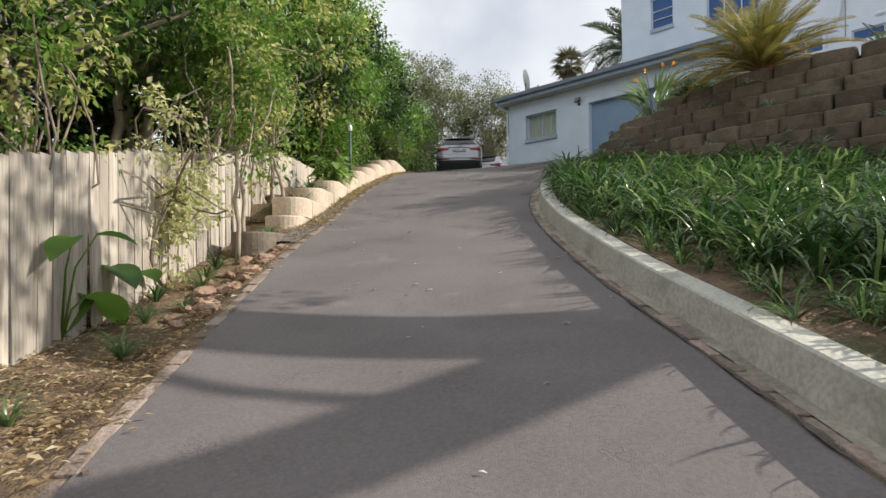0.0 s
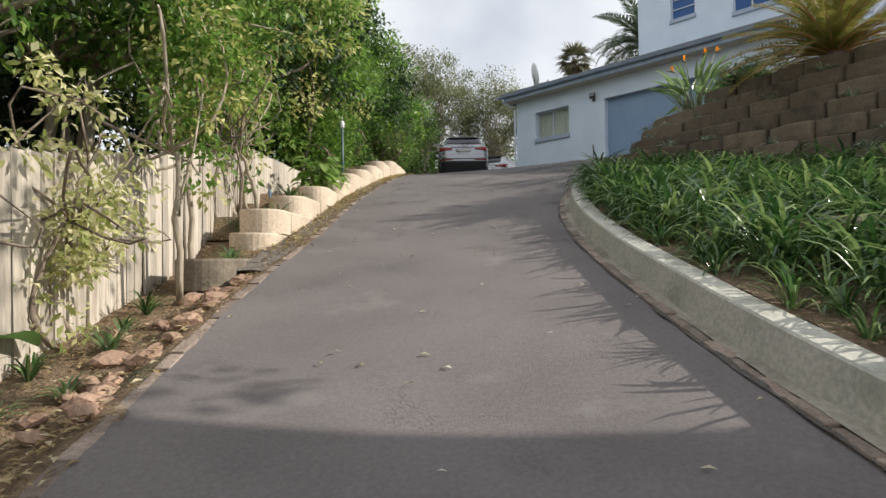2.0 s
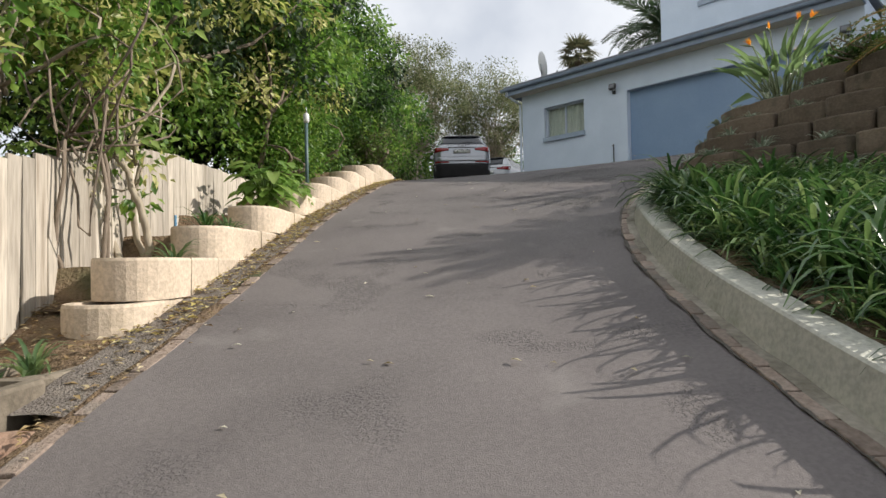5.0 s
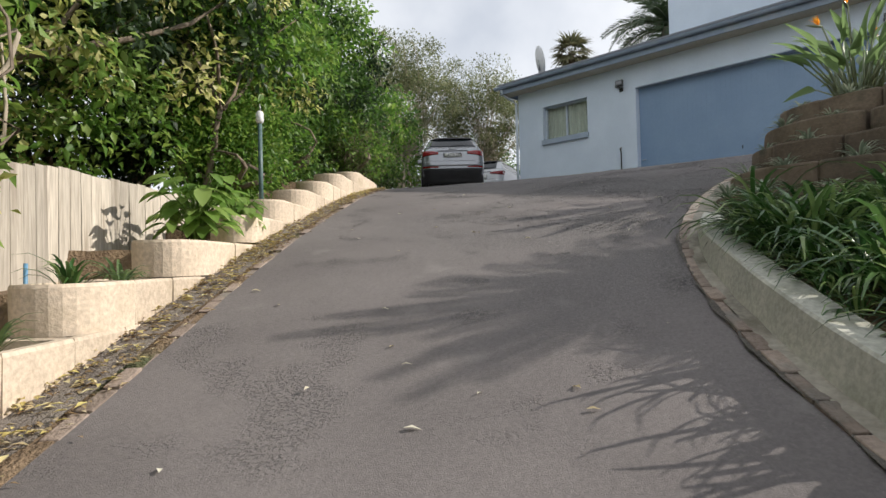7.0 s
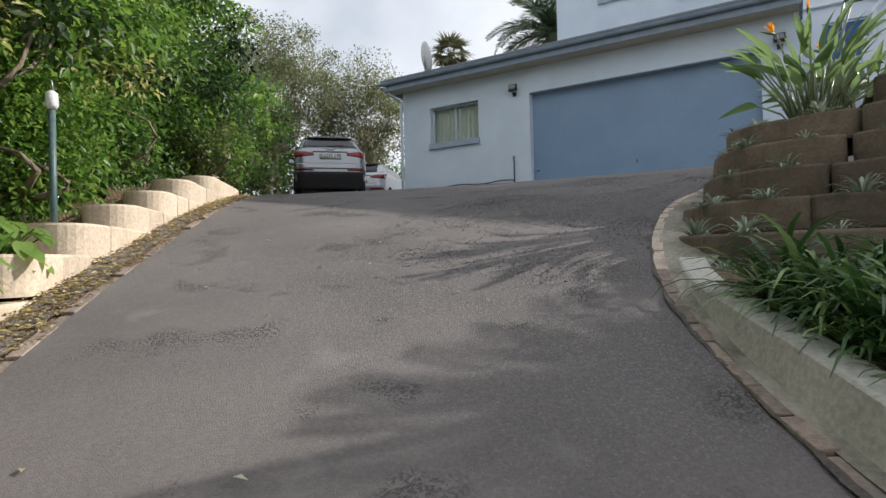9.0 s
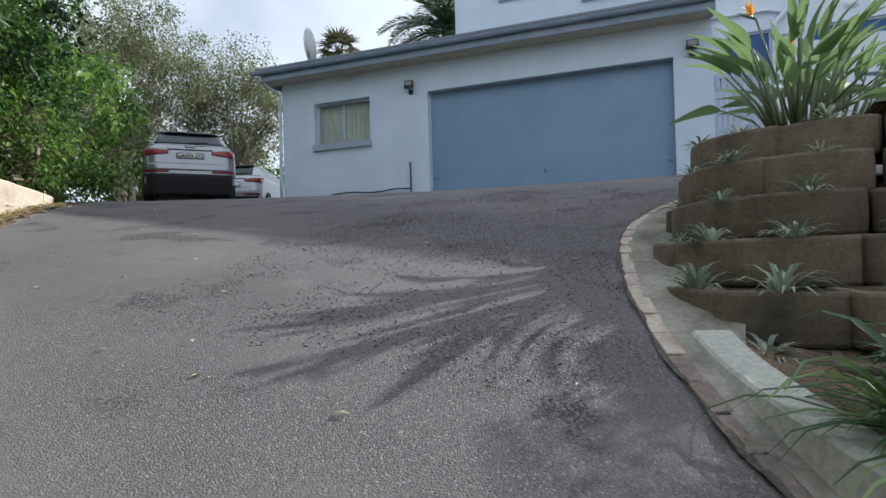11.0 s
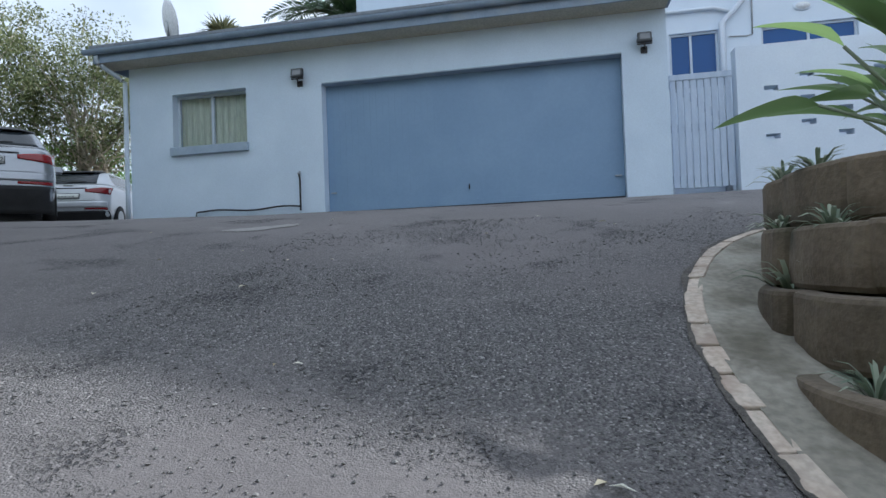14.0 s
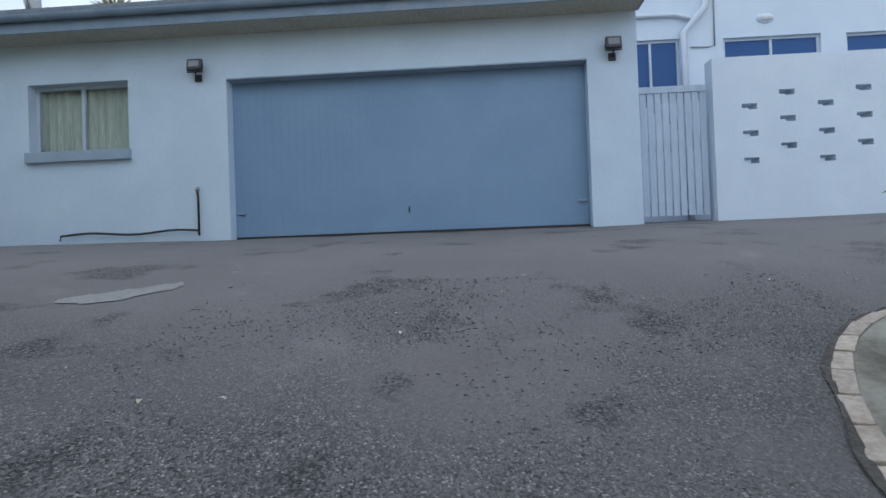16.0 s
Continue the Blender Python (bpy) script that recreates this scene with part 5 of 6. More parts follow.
# ---- trees behind the fence and beyond ----
T = tree
# the darkest leaves carry the shade under the canopy in their colour
left_trees = [
    ("broadleaf_tree", "dense shaded dark green tree behind the fence", -4.4, 5.0, 2.2, 1.2, (0.4, 0.2, 3.6, 2.6, 2.4, 3.0), 150, 105, 0.135, [M_LEAF_SHADED, M_LEAF_B], 4, M_PALE_BARK, (0, 0), 28),
    ("broadleaf_tree", "dark green tree overhanging the fence", -2.2, 7.2, 2.0, 1.2, (0.7, -0.4, 3.9, 2.6, 2.4, 3.2), 120, 62, 0.13, [M_LEAF_SHADED, M_LEAF_B, M_LEAF_SHADED], 4, M_PALE_BARK, (0, 0), 28),
    ("broadleaf_tree", "spreading green tree overhanging the fence", 0.6, 8.6, 2.0, 1.2, (0.6, -0.8, 4.0, 2.5, 2.4, 3.0), 115, 60, 0.13, [M_LEAF_SHADED, M_LEAF_A, M_LEAF_B], 4, M_PALE_BARK, (0, 0), 28),
    ("broadleaf_tree", "leafy green tree with sunlit yellow-green top", 2.7, 10.2, 2.0, 1.2, (0.7, -0.8, 3.8, 2.2, 2.1, 2.9), 140, 75, 0.13, [M_LEAF_A, M_BRIGHT, M_LEAF_A, M_LEAF_B], 4, M_PALE_BARK, (0, 0), 24),
    ("broadleaf_tree", "tall bright green tree behind the fence", 4.9, 12.6, 1.8, 1.1, (0.7, -0.5, 3.9, 2.3, 2.2, 3.2), 170, 85, 0.125, [M_BRIGHT, M_LEAF_Y, M_LEAF_A, M_LEAF_SHADED]),
    ("broadleaf_tree", "dense dark green tree beside the driveway", 7.3, 14.6, 1.5, 1.0, (0.5, -0.5, 3.7, 2.2, 2.2, 3.3), 210, 105, 0.135, [M_LEAF_A, M_LEAF_A, M_LEAF_Y, M_LEAF_SHADED]),
    ("broadleaf_tree", "glossy green tree reaching down to the planters", 9.5, 16.2, 1.2, 1.0, (0.5, -0.4, 3.4, 2.0, 1.9, 2.9), 190, 105, 0.135, [M_LEAF_A, M_BRIGHT, M_LEAF_B]),
    ("broadleaf_tree", "bright green bushy tree near the parked cars", 12.2, 17.6, 1.0, 1.0, (0.3, -0.4, 2.7, 1.8, 1.7, 2.6), 180, 105, 0.13, [M_LEAF_A, M_LEAF_SHADED, M_LEAF_B]),
    ("broadleaf_tree", "olive-green bushy tree behind the parked cars", 14.6, 20.4, 1.0, 1.0, (0, 0, 2.2, 2.0, 2.0, 2.2), 150, 110, 0.12, [M_LEAF_SHADED, M_LEAF_B]),
    ("broadleaf_tree", "tall dark tree standing deep behind the fence", -6.5, 8.5, 2.5, 1.4, (0, 0, 4.0, 3.2, 2.8, 4.0), 190, 110, 0.14, [M_LEAF_SHADED, M_LEAF_SHADED, M_LEAF_O]),
    ("broadleaf_tree", "tall dark tree standing deep behind the fence", -3.2, 10.8, 2.5, 1.4, (0, 0, 4.2, 3.0, 2.8, 4.2), 190, 110, 0.14, [M_LEAF_SHADED, M_LEAF_SHADED, M_LEAF_O]),
    ("broadleaf_tree", "tall dark tree standing deep behind the fence", 0.4, 13.0, 2.5, 1.4, (0, 0, 4.0, 3.0, 2.8, 4.2), 190, 110, 0.14, [M_LEAF_SHADED, M_LEAF_SHADED]),
    ("broadleaf_tree", "tall dark tree standing deep behind the fence", 4.0, 16.2, 2.5, 1.4, (0, 0, 3.8, 3.0, 2.8, 4.0), 190, 110, 0.14, [M_LEAF_SHADED, M_LEAF_SHADED]),
    ("broadleaf_tree", "tall dark tree standing behind the driveway trees", 8.6, 18.6, 2.0, 1.4, (0, 0, 3.0, 2.8, 2.4, 3.2), 170, 110, 0.14, [M_LEAF_SHADED, M_LEAF_B]),
    ("hedge_shrub", "shaded dark undergrowth behind the fence", 1.4, 11.2, 0.4, 0.8, (0, 0, 1.6, 2.2, 1.2, 1.7), 90, 80, 0.14, [M_LEAF_SHADED]),
    ("hedge_shrub", "shaded dark undergrowth behind the fence", -2.0, 9.4, 0.4, 0.8, (0, 0, 1.6, 2.4, 1.4, 1.9), 90, 80, 0.14, [M_LEAF_SHADED]),
    ("hedge_shrub", "shaded dark undergrowth behind the fence", -5.6, 7.0, 0.4, 0.8, (0, 0, 1.8, 2.4, 1.6, 2.1), 90, 80, 0.14, [M_LEAF_SHADED]),
    ("hedge_shrub", "dense dark shrub behind the planters", 6.2, 14.6, 0.4, 0.8, (0, 0, 1.6, 2.0, 1.4, 1.9), 90, 80, 0.14, [M_LEAF_SHADED]),
    ("hedge_shrub", "bright green creeper bush behind the lamp post", 7.95, 13.0, 0.4, 0.6, (0, 0, 0.95, 0.8, 0.7, 1.05), 80, 110, 0.085, [M_LEAF_A]),
    ("hedge_shrub", "green bush behind the planters", 9.9, 14.9, 0.4, 0.6, (0, 0, 0.9, 0.9, 0.7, 0.95), 80, 100, 0.085, [M_LEAF_A, M_LEAF_B]),
    ("hedge_shrub", "low green bush at the end of the planters", 12.6, 15.9, 0.4, 0.6, (0, 0, 0.7, 0.9, 0.7, 0.8), 60, 90, 0.09, [M_LEAF_A, M_LEAF_O]),
]
for row in left_trees:
    T(*row)
T("grey_stemmed_tree", "tree with several leaning brown stems behind the planters", 7.6, 12.9, 1.5, 1.8, (0.0, 0.2, 3.3, 1.2, 1.1, 1.5), 80, 80, 0.11, [M_LEAF_B, M_LEAF_A, M_LEAF_SHADED], 3, M_BARK, (0.1, -0.1), 18, trunk_r=0.055)
T("bare_tree", "tall half-bare grey-brown tree behind the parked cars", 20.8, 23.6, 2.4, 1.6, (0.2, 0, 4.9, 2.9, 2.9, 2.9), 300, 105, 0.1, [M_LEAF_G, M_LEAF_G, M_LEAF_O], 5, M_PALE_BARK, (0, 0), 110, clump_r=(0.3, 0.6), trunk_r=0.11, hollow=0.35)
T("bare_tree", "half-bare grey-brown tree behind the garage corner", 24.2, 21.6, 2.2, 1.5, (0, 0, 4.4, 2.3, 2.3, 2.4), 220, 95, 0.1, [M_LEAF_G, M_LEAF_G, M_LEAF_O], 5, M_PALE_BARK, (0, 0), 90, clump_r=(0.3, 0.6), trunk_r=0.09, hollow=0.35)
for x, y, s in ((16.3, 20.4, 1.1), (17.8, 22.6, 1.0), (22.5, 25.0, 1.0), (26, 24.0, 1.1), (29, 22.0, 0.9)):
    T("background_shrub", "rounded green shrub behind the cars", x, y, 0.8, 0.8, (0, 0, 1.9 * s, 2.0 * s, 2.0 * s, 1.7 * s), 90, 60, 0.16, [M_LEAF_B, M_LEAF_A], category="shrub")


def date_palm(x, y, z0, h, length, label):
    t = tagged(new("date_palm"), label, "palm tree")
    t.matrix_basis = pose(x, y, z0)
    part("trunk", tubes("trunk", [([(0, 0, 0), (0.05, 0, h * 0.5), (0, 0, h)], [0.3, 0.26, 0.32])], M_BARK, 10), t)
    leaf_head(t, 34, h, length, 1.5, 44, 0.42, 0.055, M_PALM, (-0.2, 1.35))
    return t


date_palm(25.5, 13.6, 4.9, 6.3, 2.9, "dark green date palm rising behind the garage roof")
fan = tagged(new("fan_palm"), "distant fan palm above the garage roof", "palm tree")
fan.matrix_basis = pose(36.5, 24.6, 4.9)
part("trunk", tubes("trunk", [([(0, 0, 0), (0.1, 0, 6), (0, 0, 11)], [0.28, 0.2, 0.2])], M_BARK, 10), fan)
fan_head(fan, 24, 11.0, 0.7, 0.9, M_FAN)

# ---- plants on the terrace ----
def filled(name, ring, centre, label):
    vs_ = [centre] + [tuple(p) for p in ring]
    return tagged(new(name, mesh_of(name, vs_, [(0, i, i + 1) for i in range(1, len(ring))] + [(0, len(ring), 1)], M_SOIL)), label, "planting bed", kind="structure")


filled("terrace_soil", [(p[0] + 0.25, p[1] - 0.12 * (p[1] > 5.6), 4.46 if p[1] < 5.6 else 4.22) for p in course_line(7)[::12]], (12.4, 2.0, 4.5), "dark soil on top of the retaining wall")


def paddle(L, half):
    """One paddle leaf along +x, folded along its rib and bowed down."""
    vs, fs = [], []
    p, a_ = Vector((0, 0, 0)), 0.12 * rng.normal()
    bow = 0.25 + 0.5 * rng.random()
    n = 9
    for k in range(n + 1):
        q = k / n
        wd = half * min(1.0, 2.6 * q ** 0.7 + 0.08) * (1 - max(0, q - 0.35) / 0.65) ** 0.75
        up_ = wd * (0.75 - 0.3 * q)
        vs += [p + Vector((0, wd, up_)), p + Vector((0, wd * 0.5, up_ * 0.35)), p.copy(), p + Vector((0, -wd * 0.5, up_ * 0.35)), p + Vector((0, -wd, up_))]
        p = p + Vector((math.cos(a_), 0, math.sin(a_))) * L / n
        a_ -= bow / n
    for k in range(n):
        for i in range(4):
            c_ = 5 * k + i
            fs.append((c_, c_ + 1, c_ + 6, c_ + 5))
    return mesh_of("paddle", vs, fs, M_STREL, True)


def strelitzia(x, y, z, n, h, label, flowers=0, fan=0.8):
    t = tagged(new("strelitzia_plant"), label, "plant")
    t.matrix_basis = pose(x, y, z)
    shapes = [paddle(0.36 * h + 0.05 * k, 0.04 + 0.004 * k) for k in range(4)]
    for i in range(n):
        w, tilt = i * 2.399 + rng.normal() * 0.3, 0.06 + fan * rng.random() ** 0.9
        L = h * (0.38 + 0.32 * rng.random())
        out, up_ = Vector((math.cos(w), math.sin(w), 0)), Vector((0, 0, 1))
        b = out * (0.04 + 0.16 * rng.random())
        d0, d1 = out * math.sin(tilt * 0.8) + up_ * math.cos(tilt * 0.8), out * math.sin(tilt * 1.15) + up_ * math.cos(tilt * 1.15)
        mid = b + d0 * L * 0.5
        tip = mid + d1 * L * 0.5
        st = part("leaf_stalk", tubes("leaf_stalk", [([b, mid, tip], [0.014, 0.011, 0.008])], M_STALK, 6), t)
        lf = part("leaf", shapes[rng.integers(4)], st, at=Matrix.Translation(tip) @ pose(0, 0, 0, rng.normal() * 30, 0, math.degrees(w)) @ pose(0, 0, 0, 0, -math.degrees(max(0.15, 1.45 - tilt * 1.25)), 0))
    for i in range(flowers):
        w = 2.2 + i * 0.9
        top = Vector((math.cos(w) * 0.35, math.sin(w) * 0.35, h * (0.86 + 0.08 * i)))
        fs_ = part("flower_stalk", tubes("flower_stalk", [([(0, 0, 0), top * 0.6, top], [0.01, 0.009, 0.009])], M_STALK, 6), t)
        o = Vector((math.cos(w), math.sin(w), 0.15))
        part("bract", tubes("bract", [([top, top + o * 0.08, top + o * 0.17], [0.012, 0.016, 0.002])], M_STALK, 6), fs_)
        k = 5
        part("flower", leaf_mesh("flower", np.repeat(np.array(top + o * 0.03)[None], k, 0), np.array([[o.x * (0.5 - 0.12 * j), o.y * (0.5 - 0.12 * j), 0.5 + 0.15 * j] for j in range(k)]), rng.normal(size=(k, 3)), np.full(k, 0.13), np.full(k, 0.032), M_ORANGE), fs_, "orange flower")
    return t


strelitzia(11.95, 5.92, 4.3, 58, 1.08, "strelitzia with paddle leaves and orange flowers on the wall", 4, 0.92)
strelitzia(12.75, 5.5, 4.25, 30, 1.1, "second strelitzia clump on top of the wall", 1, 0.7)
T("terrace_shrub", "low dark green shrub along the wall top", 11.5, 4.8, 0.1, 0.4, (0, 0, 0.26, 0.4, 0.65, 0.3), 50, 70, 0.06, [M_LEAF_B, M_LEAF_O], category="shrub", z0=4.45, hollow=0.2, clump_r=(0.12, 0.22), trunk_r=0.02)
T("terrace_shrub", "low green shrub along the wall top", 10.9, 1.4, 0.1, 0.4, (0, 0, 0.15, 0.5, 0.9, 0.2), 50, 70, 0.06, [M_LEAF_B, M_LEAF_O], category="shrub", z0=4.45, hollow=0.2, clump_r=(0.12, 0.2), trunk_r=0.02)
cyc = tagged(new("cycad"), "large cycad with green fronds on orange stems on the wall", "cycad")
cyc.matrix_basis = pose(11.0, 3.5, 4.38)
leaf_head(cyc, 70, 0.25, 1.5, 1.0, 60, 0.15, 0.017, M_CYCAD, (0.2, 1.5), M_CYCAD_STEM)
part("trunk", tubes("trunk", [([(0, 0, -0.1), (0, 0, 0.3)], [0.2, 0.16])], M_BARK, 10), cyc)

# ---- lilies ----
lily_meshes = [strap_mesh("lily_leaves", 30, 0.62, 0.027, M_LILY, (0.45, 1.4)) for _ in range(6)]
lily_arrays = []
for me in lily_meshes:
    co = np.empty(len(me.vertices) * 3, np.float32)
    me.vertices.foreach_get("co", co)
    fi = np.array([tuple(p.vertices) for p in me.polygons])
    lily_arrays.append((co.reshape(-1, 3), fi))
lv_, lf_, base_ = [], [], 0
LEDGE = (6.35, 2.8, 2.0)


def by_ledge(q):
    """Whether a spot lies on the ledge or close before it."""
    a = radians(56)
    dx, dy = q[0] - LEDGE[0], q[1] - LEDGE[1]
    return abs(dx * math.cos(a) + dy * math.sin(a)) < 0.75 and -0.2 < -dx * math.sin(a) + dy * math.cos(a) < 0.4


for i in range(3, 60):
    for j in range(30):
        w = (j + rng.random()) / 30
        q = bed_a[i] * (1 - w) + bed_b[i] * w
        if q[0] < 0.6 or q[0] < 1.6 and w < 0.1 or rng.random() < 0.17 or w > 0.95 or w < 0.012 or q[0] > 9.2 and w < 0.5 or np.linalg.norm(q - [10.4, 6.6]) < 1.5 or by_ledge(q):
            continue
        z = bed_za[i] * (1 - w) + bed_zb[i] * w + ripple(q[0], q[1], 2.5, 0.06) - 0.02
        m_ = pose(q[0], q[1], z, rng.normal() * 6, rng.normal() * 6, rng.random() * 360) @ Matrix.Scale((0.4 + 0.2 * rng.random()) if w < 0.08 else (0.62 + 0.5 * rng.random()), 4)
        co, fi = lily_arrays[rng.integers(6)]
        mm = np.array(m_)
        lv_.append(co @ mm[:3, :3].T + mm[:3, 3])
        lf_.append(fi + base_)
        base_ += len(co)
ledge_bm = box_bm(-0.7, -0.17, -0.5, 0.7, 0.17, 0.0, 0.05)
for v in ledge_bm.verts:
    v.co += Vector((0, 0.03, 0.02)) * noise.noise(v.co * 3)
ledge = tagged(new("garden_ledge", from_bm("garden_ledge", ledge_bm, M_LEDGE)), "low pale stained concrete ledge among the lilies", "garden ledge")
ledge.matrix_basis = pose(LEDGE[0], LEDGE[1], LEDGE[2], 0, 0, 56)
lilies = mesh_of("lilies", np.concatenate(lv_), np.concatenate(lf_), M_LILY, True)
tagged(new("lilies", lilies), "dense mass of arching dark green strap-leaved lilies", "lilies", kind="stuff")

# ---- shrubs in front of the fence ----
for x, y, hgt, mats, n_c, low, lab in (
        (1.8, 5.98, 1.9, [M_LEAF_V], 44, 0.5, "thin variegated yellow-green shrub before the fence"),
        (2.82, 6.45, 2.9, [M_LEAF_A, M_LEAF_Y, M_LEAF_A], 60, 0.68, "pale-trunked shrub with small yellow-green leaves"),
        (4.0, 8.5, 2.6, [M_LEAF_A, M_LEAF_Y], 40, 0.84, "slender multi-stemmed shrub leaning on the fence"),
        (0.7, 5.3, 2.4, [M_LEAF_Y, M_LEAF_A], 30, 0.72, "thin shrub with yellow-edged leaves at the fence")):
    T("fence_shrub", lab, x, y, hgt * 0.45, 0.6, (0.05, -0.05, hgt * low, 0.5, 0.5, hgt * (1.12 - low)), n_c, 34, 0.075, mats, 2 if hgt > 2.8 else 4, M_PALE_BARK if hgt > 2.8 else M_BARK, (0, 0), 10 if hgt > 2.8 else 16, (0.12, 0.26), category="shrub", hollow=0.25, trunk_r=0.03 if hgt > 2.8 else 0.02, z0=soil_z(x, y) - 0.03)

T("fence_shrub", "bright yellow-green shrub leaning over the planters before the fence", 4.55, 9.0, 1.0, 0.7, (-0.25, 0.0, 1.75, 0.65, 0.6, 1.15), 42, 34, 0.1, [M_LEAF_Y, M_BRIGHT, M_LEAF_A], 3, M_PALE_BARK, (-0.4, 0), 14, (0.14, 0.3), category="shrub", hollow=0.25, trunk_r=0.035)
T("fence_shrub", "leafy shrub with bright leaves above the fence", 3.4, 8.6, 1.6, 0.7, (0.2, 0.0, 2.9, 0.8, 0.7, 0.9), 40, 36, 0.1, [M_BRIGHT, M_LEAF_A], 3, M_PALE_BARK, (0, 0), 14, (0.14, 0.3), category="shrub", hollow=0.25, trunk_r=0.035)

# ---- small pieces: bricks, blocks, boards ----
lay_blocks()
lay_planters()
build_fence()


def lay_bricks(line, d, name, label, mat_of, sunk=0.0):
    row = tagged(new(name), label, "brick edging", kind="structure")
    ms = {}
    pts = even(beside(line, d), 0.228)
    for a, b in zip(pts, pts[1:]):
        mat = mat_of(a)
        if mat.name not in ms:
            ms[mat.name] = from_bm("brick", box_bm(-0.111, -0.042, -0.06, 0.111, 0.042, 0.0, 0.006), mat)
        mid = (a + b) / 2
        ang = math.degrees(math.atan2(b[1] - a[1], b[0] - a[0]))
        slope = math.degrees(math.atan2(gz(*b) - gz(*a), float(np.linalg.norm(b - a))))
        part("brick", ms[mat.name], row, at=pose(mid[0], mid[1], gz(*mid) + 0.015 - sunk * rng.random() + rng.normal() * 0.003, rng.normal() * 1.2, -slope + rng.normal() * 0.8, ang + rng.normal() * 1.0))


lay_bricks(between(LEFT, -3, 12.5), -0.035, "left_brick_edge", "row of worn red edging bricks beside the soil", lambda p: M_BRICK, 0.03)
lay_bricks(between(RIGHT, 0.5, 13.84), 0.04, "right_brick_edge", "curved row of worn red and pale edging bricks", lambda p: M_PALE_BRICK if p[0] > 9.4 else M_BRICK)


# ---- unseen tree added beyond the low end of the bed, to cast shadows ----
SHIFT = (-0.95, -1.0)
lt = tagged(new("shadow_tree"), "unseen thick-limbed tree added to cast shadows on the driveway and fence", "tree")
lt.matrix_basis = pose(10.2 + SHIFT[0], -3.4 + SHIFT[1], 2.2)


def rel(p):
    return (p[0] - 10.2, p[1] + 3.4, p[2] - 2.2)


# limbs placed so that their shadows band the lower driveway
part("trunk", tubes("trunk", [([rel(p) for p in ((10.2, -3.4, 0.6), (10.0, -3.0, 4.0), (9.4, -2.2, 5.4), (8.35, -0.95, 5.55), (7.4, 0.3, 5.55), (6.6, 1.3, 5.7))], [0.42, 0.42, 0.42, 0.4, 0.36, 0.28]),
                               ([rel(p) for p in ((9.4, -2.2, 5.4), (8.3, -2.1, 5.3), (7.2, -2.0, 5.2), (6.0, -1.9, 5.3))], [0.3, 0.28, 0.26, 0.2]),
                               ([rel(p) for p in ((7.9, -1.9, 5.3), (7.5, -1.3, 5.5), (7.3, -0.6, 5.7))], [0.07, 0.06, 0.05])], M_BARK, 9), lt)
cl = [(*rel((6.6 + rng.normal() * 0.9, 2.0 + rng.normal() * 0.9, 6.3 + rng.normal() * 0.4)), 0.45) for _ in range(12)] + [(*rel((5.2 + rng.normal() * 0.7, -1.6 + rng.normal() * 0.8, 5.6 + rng.normal() * 0.4)), 0.45) for _ in range(9)]
part("crown", crown_mesh("crown", cl, 70, 0.12, M_LEAF_B), lt)
# extra leaf clumps, added out of view to dapple the fence
high = [(*(Vector((4.9 + 2.7 * u, -2.5 + 2.7 * u, 6.6)) + Vector(rng.normal(size=3) * [0.25, 0.25, 0.3]) - Vector((10.2 + SHIFT[0], -3.4 + SHIFT[1], 2.2))), 0.3) for u in rng.random(15)]
part("crown", crown_mesh("dapple_crown", high, 46, 0.14, M_LEAF_B), lt)

# ---- lamp post ----
post = tagged(new("post_light"), "slim dark green post with a small white lamp head", "post light")
post.matrix_basis = pose(7.54, 11.15, gz(7.54, 11.15))
part("pole", tubes("pole", [([(0, 0, 0), (0, 0, 1.3)], [0.028, 0.026])], surf("post_paint", (0.05, 0.10, 0.10), (0.08, 0.13, 0.13), 9, 0.5, 0.1, 60), 10), post)
part("lamp_head", tubes("lamp_head", [([(0, 0, 1.3), (0, 0, 1.33), (0, 0, 1.43), (0, 0, 1.45)], [0.03, 0.048, 0.044, 0.02])], M_DISH, 12), post, "white lamp head")
part("aerial", tubes("aerial", [([(0.01, 0, 1.45), (0.0, 0, 1.54)], [0.008, 0.006])], M_METAL, 6), post)


stake = tagged(new("garden_stake", tubes("garden_stake", [([(0, 0, 0), (0.01, 0, 0.25), (0.015, 0.01, 0.48)], [0.014, 0.013, 0.012])], surf("stake_paint", (0.08, 0.2, 0.32), (0.12, 0.26, 0.4), 9, 0.5, 0.1, 60), 8)), "thin blue plastic stake beside the fence", "stake")
stake.matrix_basis = pose(4.83, 8.95, 2.27)


# ---- rocks along the left edge ----
def rock(x, y, s):
    bm = bmesh.new()
    bmesh.ops.create_icosphere(bm, subdivisions=2, radius=1)
    k = rng.random() * 50
    for v in bm.verts:
        v.co *= 1 + 0.45 * noise.noise(v.co * 1.3 + Vector((k, k, 0)))
        v.co = Vector((v.co.x * s * 1.3, v.co.y * s * 0.85, v.co.z * s * 0.6))
    r = tagged(new("rock", from_bm("rock", bm, M_ROCK)), "reddish-brown rough stone in the soil beside the driveway", "rock", "edging rocks")
    r.matrix_basis = pose(x, y, soil_z(x, y) + s * 0.3, rng.normal() * 10, rng.normal() * 10, rng.random() * 180)


edge = even(beside(between(LEFT, 1.75, 3.65), -0.27), 0.14)
for p in edge:
    rock(p[0] + rng.normal() * 0.03, p[1] + rng.normal() * 0.04, 0.055 + 0.045 * rng.random())
    if rng.random() < 0.85:
        rock(p[0] - 0.16 + rng.normal() * 0.06, p[1] + 0.15 + rng.normal() * 0.06, 0.045 + 0.055 * rng.random())

